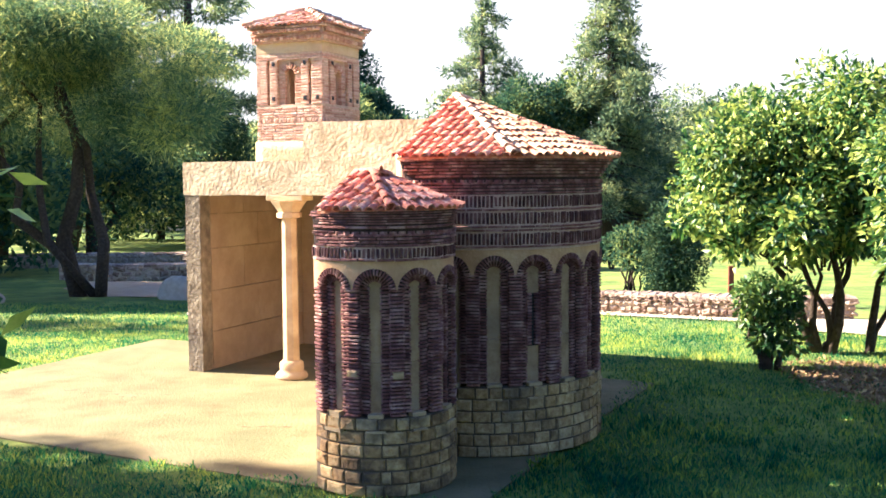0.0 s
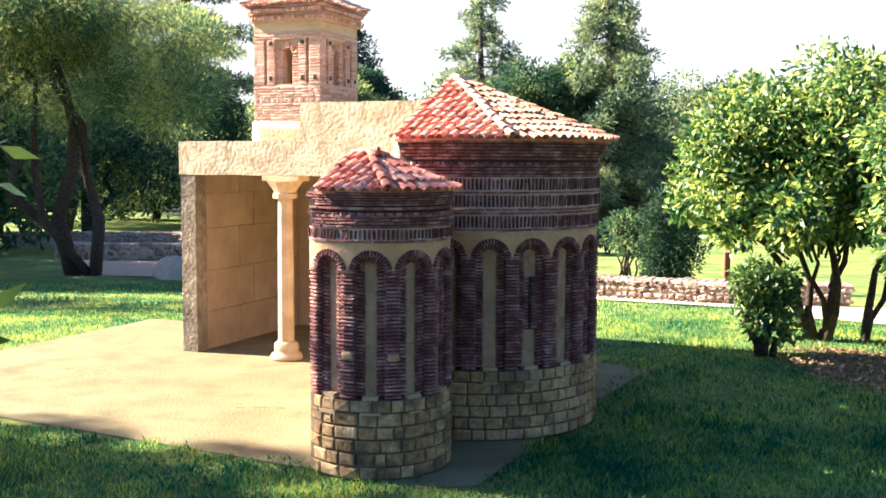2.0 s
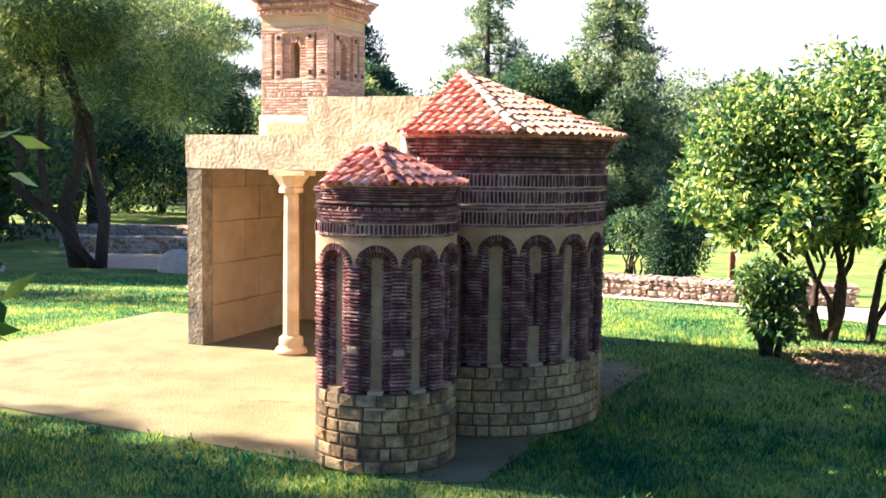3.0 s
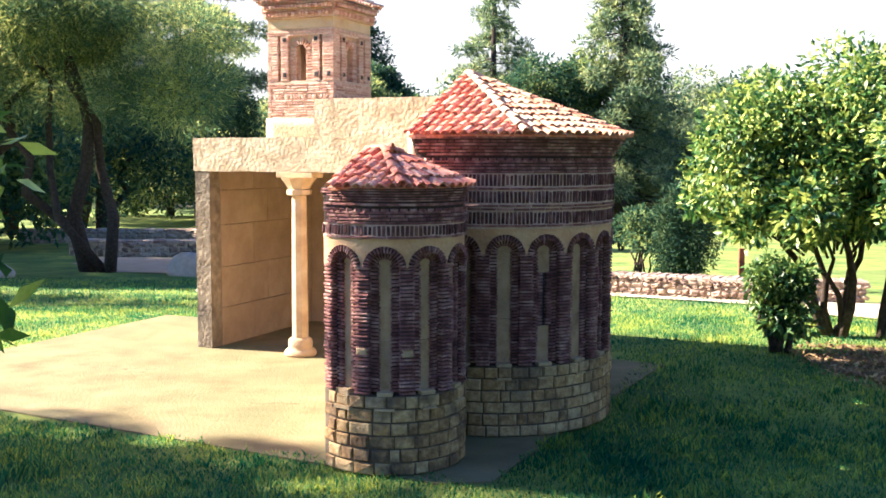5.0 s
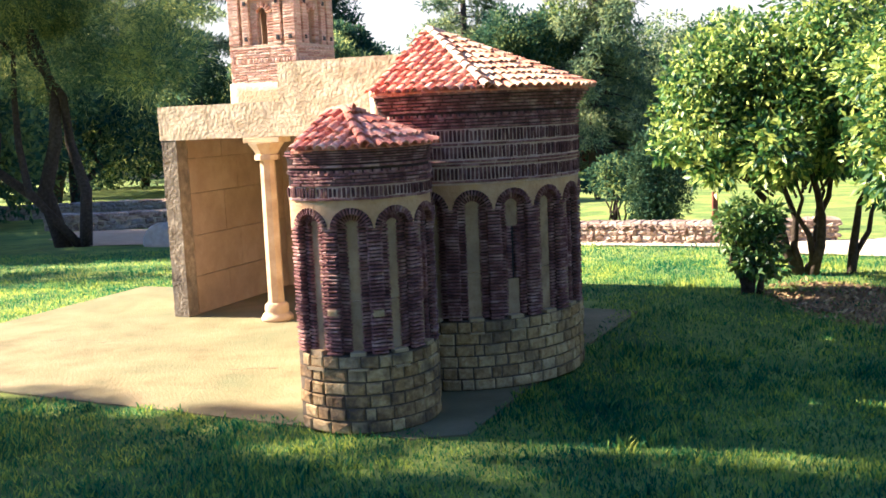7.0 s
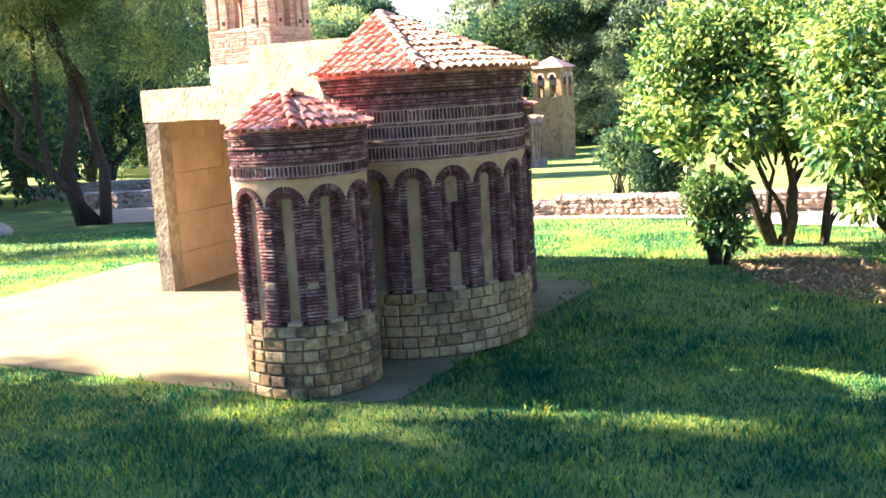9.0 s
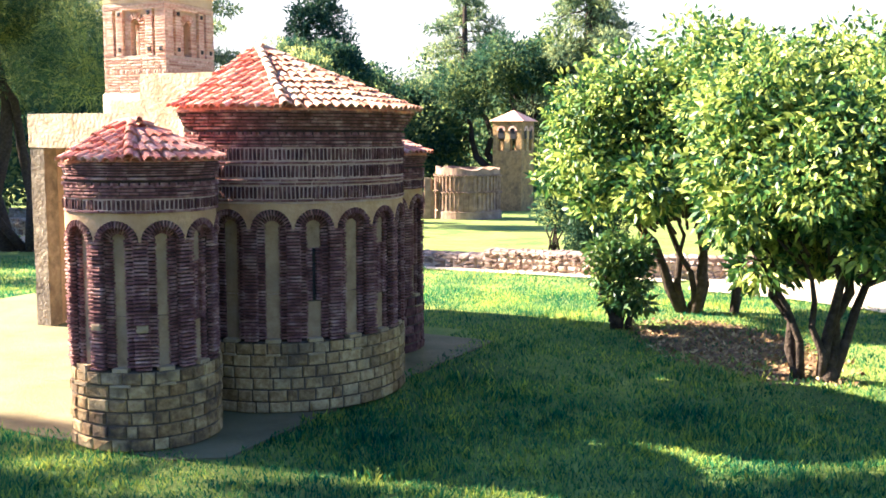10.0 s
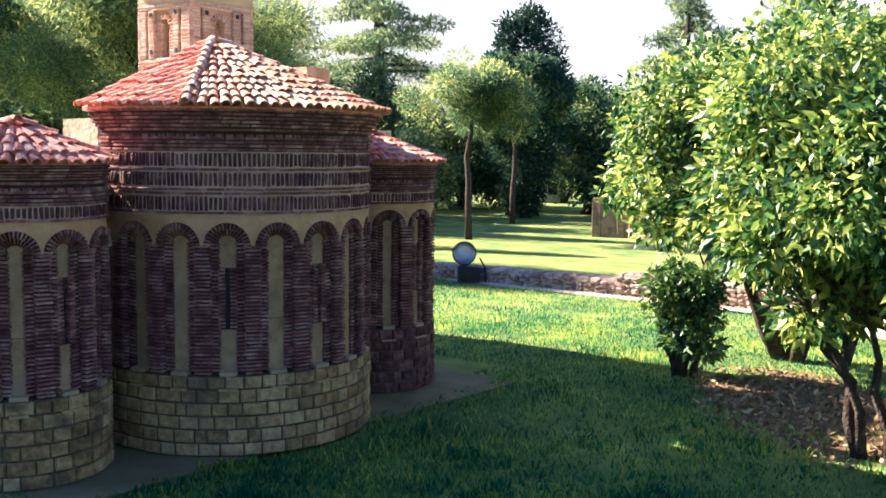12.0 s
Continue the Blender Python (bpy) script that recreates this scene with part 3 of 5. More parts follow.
def slope_tiles(start, end, w, length, out, rnd, lift=0.0, from_top=0.0):
    """Rows of tiles down one line from start to end."""
    a, b = Vector(start), Vector(end)
    d = b - a
    L = d.length
    d.normalize()
    side = Vector((0, 0, 1)).cross(d).normalized()
    up = d.cross(side)
    n = max(1, int(L / length + 0.5))
    for i in range(n):
        if (i + .5) / n < from_top:
            continue
        p = a + d * (L * i / n) + up * (lift + rnd.uniform(-.002, .003)) + side * rnd.uniform(-.003, .003)
        tilt = Matrix.Rotation(rnd.uniform(-.07, .07), 3, "Z") @ Matrix.Rotation(-0.085 + rnd.uniform(-.03, .03), 3, "Y") @ Matrix.Rotation(rnd.uniform(-.1, .1), 3, "X")
        m = Matrix((d, side, up)).transposed() @ tilt
        out.append(Matrix.Translation(p) @ m.to_4x4() @ Matrix.Diagonal((L / n * 1.18, w, w * 0.95, 1)))


def tiled_roof(root, r, back, z, apex, rnd, w=0.050):
    ax, az = apex
    top = Vector((ax, 0, az))
    roof = bmesh.new()
    o = [p for p, _ in outline(r - 0.012, back, 6)]
    ring = [roof.verts.new((*p, z + 0.004)) for p in o]
    low = [roof.verts.new((*p, z - 0.012)) for p in o]
    tv, rv = roof.verts.new((ax, 0, az - 0.03)), roof.verts.new((-back, 0, az - 0.03))
    for i in range(len(o) - 1):
        roof.faces.new((low[i], low[i + 1], ring[i + 1], ring[i]))
        if i:
            if i < len(o) - 2:
                roof.faces.new((ring[i], ring[i + 1], tv))
    roof.faces.new((ring[0], ring[1], tv, rv)), roof.faces.new((ring[-2], ring[-1], rv, tv))
    roof.faces.new((ring[-1], ring[0], rv)), roof.faces.new((low[-1], low[0], ring[0], ring[-1]))
    roof.faces.new(low[::-1])
    rob = part("roof", roof, TILE_J, root, "weathered red clay tile roof with pale hips")
    tiles, caps, far, front = [], [], [], []
    hip = radians(57)
    edge = r + 0.012
    length = 0.088
    for sg in (-1, 1):
        H = Vector((edge * math.cos(hip), sg * edge * math.sin(hip), z))
        x = -back + w * .5
        while x < H.x - 0.01:
            e = Vector((x, sg * (edge if x < 0 else math.sqrt(edge * edge - x * x)), z + 0.004))
            s = Vector((x, 0, az)) if x < ax else top.lerp(H, (x - ax) / (H.x - ax))
            slope_tiles(s, e, w * 0.98, length, tiles if sg < 0 else far, rnd)
            x += w * 1.02
        slope_tiles(top + Vector((0, 0, .012)), H + Vector((0, 0, .016)), w * .95, length, caps, rnd, 0.002)
    n = int(2 * hip * edge / (w * 1.03))
    for i in range(n):
        a = -hip + 2 * hip * (i + .5) / n
        e = Vector((edge * math.cos(a), edge * math.sin(a), z + 0.004))
        slope_tiles(top, e, w * 0.98, length, front, rnd, 0.0, (0.12, 0.55, 0.3, 0.55)[i % 4])
    slope_tiles(Vector((-back, 0, az + .006)), top + Vector((.03, 0, .004)), w * .9, length, caps, rnd, -.004)
    pieces("tile", TILES, tiles + far, rob, TILE, TILE_J, len(tiles) if len(tiles) < 320 else 300, "further_tiles")
    # the front facet of the large roof gets paler tiles
    pale = TILE_FRONT if r > .6 else TILE
    pieces("tile", TILES, front, rob, pale, pale, 300, "further_tiles")
    pieces("ridge_tile", TILES, caps, rob, TILE_PALE if r > .6 else TILE, TILE_PALE, 60)


D = radians(1)
mr, sr = 0.69, 0.358
apse("central_apse", "tall central apse with blind arcade of dark brick", 0, 0, mr, 0.18, [mr * D * a for a in (-102.5, -83, -63.5, -44.5, -25, -5.5, 14, 33.5, 53, 72.5, 92)],
     mr * D * 19.4, (3, 5, 7), 1.505, [(1.13, 1.196), (1.240, 1.304), (1.328, 1.392)], [1.116, 1.203, 1.221, 1.311, 1.399, 1.416, 1.433, 1.450, 1.488], 1.590, (-0.17, 1.962), 0.076, 3, radians(-42), STONE)
apse("side_apse", "low side apse with blind arcade of dark brick", -0.088, -1.134, sr, -40, [sr * D * a for a in (-104, -69, -34.5, 0, 34.5, 69, 104)],
     sr * D * 34.5, (3,), 1.275, [(1.118, 1.166)], [1.105, 1.171, 1.187, 1.203, 1.219, 1.256], 1.335, (-0.05, 1.512), 0.015, 5, radians(-60), STAINED_STONE, [(sr * D * -86.5, .583), (sr * D * -51.7, .575)])
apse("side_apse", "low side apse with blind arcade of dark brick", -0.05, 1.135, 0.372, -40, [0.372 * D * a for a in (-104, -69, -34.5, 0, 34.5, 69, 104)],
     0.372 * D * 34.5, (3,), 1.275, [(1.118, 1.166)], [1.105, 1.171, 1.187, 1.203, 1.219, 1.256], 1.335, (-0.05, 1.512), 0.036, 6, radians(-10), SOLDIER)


def masonry():
    """The plastered body of the church: arcade beam, aisle walls, blocks over the crossing."""
    def rough_box(name, dims, label, mat=STUCCO, amount=0.012, bevel=0.012):
        bm = bmesh.new()
        box(bm, *dims)
        bmesh.ops.subdivide_edges(bm, edges=[e for e in bm.edges if e.calc_length() > 0.5], cuts=7, use_grid_fill=True)
        bmesh.ops.subdivide_edges(bm, edges=[e for e in bm.edges if e.calc_length() > 0.09], cuts=2, use_grid_fill=True)
        roughen(bm, amount, 14.0)
        roughen(bm, amount * .6, 37.0)
        return part(name, bm, mat, church, label, mat not in (STUCCO, DARK_STUCCO))
    rough_box("beam", (-2.775, -0.30, 0.775, 0.945, 1.368, 1.618), "rough plastered stone beam over the arcade", amount=0.0045)
    rough_box("upper_wall", (-1.70, -0.26, 0.777, 0.97, 1.612, 1.892), "cream rough-plastered wall block above the crossing", amount=0.0045)
    rough_box("pier", (-2.765, -2.63, 0.778, 1.0, 0.0, 1.367), "rough stucco end pier with dark blotches", DARK_STUCCO, amount=0.0045)
    rough_box("aisle_roof", (-2.76, -0.95, 0.946, 2.36, 1.50, 1.56), "flat plastered aisle roof", amount=0.004)
    rough_box("tower_base", (-2.32, -1.70, 1.09, 1.71, 1.561, 1.772), "cream plaster base of the tower", PLASTER, 0.005)
    rough_box("end_wall", (-2.76, -2.66, 1.001, 2.36, 0.0, 1.499), "plastered end wall of the aisle", PLASTER, 0.004)
    rough_box("aisle_wall", (-2.659, -0.95, 2.26, 2.36, 0.0, 1.499), "plastered outer wall of the aisle", PLASTER, 0.004)
    rough_box("crossing_wall", (-0.29, -0.195, -0.90, 1.20, 0.0, 1.30), "plain plastered wall behind the apses", PLASTER, 0.004)
    rough_box("gable", (-0.26, -0.195, -0.62, 0.66, 1.301, 1.62), "plain plastered gable behind the central apse", PLASTER, 0.004)
    # facing blocks inside the aisle
    blocks = []
    lining = part("wall_lining", bmesh.new(), TAN, church, "smooth tan block lining of the aisle")
    bm = bmesh.new()
    box(bm, -2.6595, -2.645, 1.001, 2.259, 0.0, 1.495)
    box(bm, -2.644, -0.95, 2.247, 2.2595, 0.0, 1.495)
    bm.to_mesh(lining.data)
    bm.free()
    zs = [0.0, 0.30, 0.62, 0.95, 1.22, 1.495]
    for k, (a, b) in enumerate(zip(zs, zs[1:])):
        cuts = [0.90, 1.34 + .2 * (k % 2), 1.88 + .12 * (k % 3), 2.245]
        for c, d in zip(cuts, cuts[1:]):
            blocks.append(scaled(Matrix.Translation((-2.634, (c + d) / 2, (a + b) / 2)), 0.025, d - c - .006, b - a - .006))
        cuts = [-2.62 + .42 * i + .2 * (k % 2) for i in range(5)]
        for c, d in zip(cuts, cuts[1:]):
            blocks.append(scaled(Matrix.Translation(((c + d) / 2, 2.236, (a + b) / 2)) @ Matrix.Rotation(radians(-90), 4, "Z"), 0.02, d - c - .006, b - a - .006))
    thin = [chamfered(s + 30, 0.02, 0.004) for s in range(3)]
    pieces("wall_block", thin, blocks, lining, TAN, TAN)


def column():
    col = part("column", bmesh.new(), LIMESTONE, church, "slender pale limestone column")
    cx, cy = -1.872, 0.845
    bm = bmesh.new()
    lathe(bm, [(0.062, 0.13), (0.060, 0.7), (0.056, 1.205)], 8, (cx, cy, 0))
    bm.to_mesh(col.data)
    bm.free()
    bm = bmesh.new()
    lathe(bm, [(0.118, 0.0), (0.122, 0.02), (0.108, 0.045), (0.085, 0.055), (0.092, 0.075), (0.088, 0.118), (0.068, 0.135)], 20, (cx, cy, 0))
    roughen(bm, 0.004, 20)
    part("base", bm, LIMESTONE, col, "", True)
    bm = bmesh.new()
    lathe(bm, [(0.066, 1.195), (0.094, 1.20), (0.094, 1.235), (0.080, 1.24), (0.098, 1.27), (0.138, 1.325)], 8, (cx, cy, 0))
    box(bm, cx - 0.155, cx + 0.155, cy - 0.07, cy + 0.09, 1.325, 1.367, 0.006)
    part("capital", bm, LIMESTONE, col)


masonry()
column()


def tower():
    """The brick bell tower with its recessed panels, windows, cornice and tiled roof."""
    rnd = random.Random(11)
    u0, v0, w = -2.31, 1.10, 0.59
    zb, z1, z2, zt = 1.7725, 2.055, 2.395, 2.445
    bm = bmesh.new()
    box(bm, u0 + .005, u0 + w - .005, v0 + .005, v0 + w - .005, zb, z1)
    root = part("tower", bm, MORTAR_T, church, "pale red brick bell tower with arched windows")
    bm = bmesh.new()
    box(bm, u0 + .005, u0 + w - .005, v0 + .005, v0 + w - .005, z2, zt)
    part("lintel_course", bm, MORTAR_T, root)
    faces = [Matrix.Translation((u0 + w / 2, v0 + w / 2, 0)) @ Matrix.Rotation(radians(a), 4, "Z") @ Matrix.Translation((w / 2, -w / 2, 0)) for a in (-90, 0, 90, 180)]
    bands = [(0, .098, 0), (.122, .188, 0), (.402, .468, 0), (.492, w, 0)]
    for f in faces:
        for a, b, _ in bands:
            bm = bmesh.new()
            box(bm, -.07, -.004, a + .003, b - .003, z1, z2, m=f)
            part("pilaster", bm, MORTAR_T, root)
        for a, b, z in ((.03, .245, z1), (.335, w - .03, z1), (.2455, .3345, 2.335)):
            bm = bmesh.new()
            box(bm, -.08, -.03, a, b, z, z2, m=f)
            part("panel_wall", bm, MORTAR_T, root)
    near, far = [], []
    for fi, f in enumerate(faces):
        out = near if fi < 2 else far
        def brick(a, b, z, h=0.0135, x=0.0, d=0.03):
            m = f @ Matrix.Translation((x - d / 2 + rnd.uniform(-.003, .002), (a + b) / 2, z + h / 2 + rnd.uniform(-.001, .001)))
            out.append(scaled(m, d, (b - a) * rnd.uniform(.96, 1.0), h))
        p = 0.0206
        for k in range(int((z1 - zb) / p)):
            z = zb + k * p
            if k in (7, 8):
                if k == 7:
                    for i in range(24):
                        brick(w * i / 24 + .003, w * (i + 1) / 24 - .003, z, 0.034)
                continue
            cuts = [0] + sorted(rnd.uniform(.2, .8) / 6 + i / 6 for i in range(6)) + [1]
            for a, b in zip(cuts, cuts[1:]):
                brick(w * a, w * b, z)
        for k in range(int((z2 - z1) / p)):
            z = z1 + k * p
            for a, b, _ in bands:
                brick(a, b, z)
            if z < 2.28:
                brick(.19, .248, z, x=-.022)
                brick(.332, .40, z, x=-.022)
        for k in range(9):
            a = math.pi * (k + .5) / 9
            m = f @ Matrix.Translation((-.03, .290 + .066 * math.cos(a), 2.285 + .066 * math.sin(a))) @ Matrix.Rotation(a, 4, "X")
            out.append(scaled(m, .03, .046, .0125))
        for k in range(2):
            cuts = [0, .27 + .1 * k, .66, 1]
            for a, b in zip(cuts, cuts[1:]):
                brick(w * a, w * b, z2 + k * p)
        for z, n, dz in ((2.535, 20, .03), (2.590, 22, .03)):
            for i in range(n):
                m = f @ Matrix.Translation((.018 if z < 2.56 else .040, w * (i + .5) / n, z + dz / 2)) @ Matrix.Rotation(radians(45), 4, "Z")
                out.append(scaled(m, .033, .033, dz * .85))
        for z, x in ((2.568, .032), (2.522, .012), (2.625, .050)):
            for i in range(4):
                brick(-x + (w + 2 * x) * i / 4, -x + (w + 2 * x) * (i + 1) / 4, z, .013, x=x)
        # putlog holes are black blocks, with the shade of the hole as colour
        for a, z in ((.155, 2.10), (.155, 2.365), (.435, 2.10), (.435, 2.365), (.545, 2.10)):
            bm = bmesh.new()
            box(bm, -.012, .0045, a - .014, a + .014, z - .016, z + .016, .004, m=f)
            part("putlog_hole_shade", bm, BLACK, root)
    pieces("brick", BLOCKS, near + far, root, BRICK_T, BRICK_TJ, 300, "further_bricks", "thin pale red bricks of the tower")
    bm = bmesh.new()
    box(bm, u0 + .004, u0 + w - .004, v0 + .004, v0 + w - .004, zt + .001, 2.522, .004)
    part("plaster_band", bm, PLASTER, root, "cream plaster band below the cornice")
    bm = bmesh.new()
    box(bm, u0 - .02, u0 + w + .02, v0 - .02, v0 + w + .02, 2.523, 2.64)
    part("cornice", bm, MORTAR, root)
    # pyramid roof
    c, e, zr, za = Vector((u0 + w / 2, v0 + w / 2, 0)), w / 2 + .05, 2.64, 2.80
    bm = bmesh.new()
    vs = [bm.verts.new((c.x + sx * e, c.y + sy * e, zr)) for sx, sy in ((-1, -1), (1, -1), (1, 1), (-1, 1))]
    t = bm.verts.new((c.x, c.y, za - .02))
    bm.faces.new(vs[::-1])
    for i in range(4):
        bm.faces.new((vs[i], vs[(i + 1) % 4], t))
    roof = part("roof", bm, MORTAR_T, root, "low pyramid roof of pale red clay tiles")
    tiles, caps = [], []
    tw = .046
    for q in range(4):
        R = Matrix.Translation(c) @ Matrix.Rotation(radians(90 * q), 4, "Z")
        n = int(2 * e / tw)
        for i in range(n):
            x = -e + tw * .5 + (2 * e - tw) * i / (n - 1)
            s, b = Vector((x, -abs(x), za - (za - zr) * abs(x) / e)), Vector((x, -e - .01, zr))
            if (b - s).length > .03:
                slope_tiles(R @ s, R @ b, tw, .09, tiles, rnd)
        slope_tiles(R @ Vector((0, 0, za + .008)), R @ Vector((e + .008, -e - .008, zr + .012)), tw * 1.15, .09, caps, rnd, .006)
    pieces("tile", TILES, tiles, roof, TILE_TOWER, TILE_TJ, 200, "further_tiles")
    pieces("ridge_tile", TILES, caps, roof, TILE_PALE, TILE_PALE, 60)


tower()


# ---------------------------------------------------------------- plants
def leaf_mesh(name, centres, sizes, mat, seed, droop=0.3, narrow=0.42, outward=None, up=0.5):
    """Many small folded leaves, as one mesh: each a rhombus creased along its rib."""
    r = np.random.default_rng(seed)
    n = len(centres)
    d = r.normal(size=(n, 3))
    if outward is not None:
        d = d * 0.75 + outward
    d[:, 2] -= droop
    d /= np.linalg.norm(d, axis=1)[:, None] + 1e-9
    nrm = r.normal(size=(n, 3)) * 0.8 + np.array([0, 0, up])
    s = np.cross(nrm, d)
    s /= np.linalg.norm(s, axis=1)[:, None] + 1e-9
    q = np.cross(d, s)
    L = np.asarray(sizes)[:, None]
    a = centres
    tip = centres + d * L
    mid = centres + d * L * 0.45 - q * L * 0.07
    l, rr = mid + s * L * narrow * 0.5 + q * L * .12, mid - s * L * narrow * 0.5 + q * L * .12
    V = np.stack([a, l, tip, rr], 1).reshape(-1, 3)
    me = bpy.data.meshes.new(name)
    me.vertices.add(4 * n), me.loops.add(6 * n), me.polygons.add(2 * n)
    me.vertices.foreach_set("co", V.ravel())
    b = np.arange(n)[:, None] * 4
    idx = np.concatenate([b + np.array([0, 2, 1]), b + np.array([0, 3, 2])], 1).ravel()
    me.loops.foreach_set("vertex_index", idx)
    me.polygons.foreach_set("loop_start", np.arange(2 * n) * 3)
    me.polygons.foreach_set("loop_total", np.full(2 * n, 3))
    me.update(calc_edges=True)
    me.materials.append(mat)
    return me


def in_clumps(clumps, n, seed, shell=0.55):
    """Points and outward directions in ellipsoid clumps (x, y, z, rx, ry, rz), denser towards the outside."""
    r = np.random.default_rng(seed)
    c = np.array(clumps)
    vol = c[:, 3] * c[:, 4] + c[:, 4] * c[:, 5] + c[:, 3] * c[:, 5]
    k = r.choice(len(c), n, p=vol / vol.sum())
    d = r.normal(size=(n, 3))
    d /= np.linalg.norm(d, axis=1)[:, None]
    rad = shell + (1 - shell) * r.random(n) ** 0.6
    return c[k, :3] + d * rad[:, None] * c[k, 3:], d


def crown_clumps(centre, radii, count, size, seed, flat=0.75, top=1.0):
    """Smaller clumps over the shell of one large ellipsoid, so that the crown has lumps and gaps."""
    r = np.random.default_rng(seed)
    out = []
    for _ in range(count):
        d = r.normal(size=3)
        d /= np.linalg.norm(d)
        if d[2] < -0.5 * top:
            d[2] *= -0.6
        k = r.uniform(0.45, 0.95)
        s = size * r.uniform(0.65, 1.3)
        out.append((*(np.array(centre) + d * k * np.array(radii)), s, s, s * flat))
    return out


def limbs(bm, foot, ends, r0, seed, kink=0.12, low=0.35, seg=7):
    """A stem that parts into limbs towards the given ends."""
    r = random.Random(seed)
    foot = Vector(foot)
    for k, e in enumerate(ends):
        e = Vector(e)
        pts, rad = [], []
        n = 6
        for i in range(n + 1):
            t = i / n
            p = foot.lerp(e, t)
            if 0 < i < n:
                p += Vector((r.uniform(-1, 1), r.uniform(-1, 1), r.uniform(-.4, .4))) * kink * (e - foot).length * .35
            p.z = foot.z + (e.z - foot.z) * (t ** (1 - low * .5))
            pts.append(p)
            rad.append(r0 * (1 - .78 * t) * (1 if k == 0 else .72))
        tube(bm, pts, rad, seg)


def bush_tree(label, foot, stems, crown, n_leaf, leaf, seed, singles=200, group="broad-leaved trees beside the path", mat=GLOSSY_LEAF):
    """A small many-stemmed tree with large glossy leaves."""
    x, y = foot
    z = gz(x, y)
    tree = thing("broadleaf_tree", label, "tree", Matrix.Translation((x, y, z)), group)
    bm = bmesh.new()
    for k, (ends, r0, off) in enumerate(stems):
        limbs(bm, (off[0], off[1], -0.05), ends, r0, seed + k)
    part("trunk", bm, BARK, tree, "dark branching stems", True)
    rnd = np.random.default_rng(seed)
    clumps = []
    for c, rad, cnt, size in crown:
        clumps += crown_clumps(c, rad, cnt, size, seed + len(clumps))
    P, d = in_clumps(clumps, n_leaf, seed, 0.35)
    ob = new("foliage", leaf_mesh("foliage", P, leaf * rnd.uniform(.6, 1.25, n_leaf), mat, seed, 0.35, 0.40, d * 0.8))
    ob.parent = tree
    tagged(ob, "glossy pointed leaves, bright yellow-green in the sun", kind="stuff")
    # twigs that carry the outer leaves
    bm = bmesh.new()
    for c in clumps[::2]:
        base = Vector((stems[0][2][0], stems[0][2][1], .55)).lerp(Vector(c[:3]), .35)
        tube(bm, [base, base.lerp(Vector(c[:3]), .55) + Vector((0, 0, .04)), Vector(c[:3])], [.012, .008, .003], 5)
    tagged(part("branchwork", bm, BARK, tree, "thin dark twigs"), kind="stuff")
    # single leaves on the outside
    me = leaf_mesh("leaf", np.zeros((1, 3)), np.array([1.0]), LEAF_ONE if mat == GLOSSY_LEAF else mat, 5, 0, .42)
    P, d = in_clumps(clumps, singles, seed + 9, 0.98)
    for p, q in zip(P, d):
        lf = new("leaf", me)
        lf.parent = tree
        lf.matrix_basis = Matrix.Translation(p) @ Euler(rnd.uniform(0, 6.28, 3)).to_matrix().to_4x4() @ Matrix.Scale(leaf * rnd.uniform(.7, 1.2), 4)
    return tree


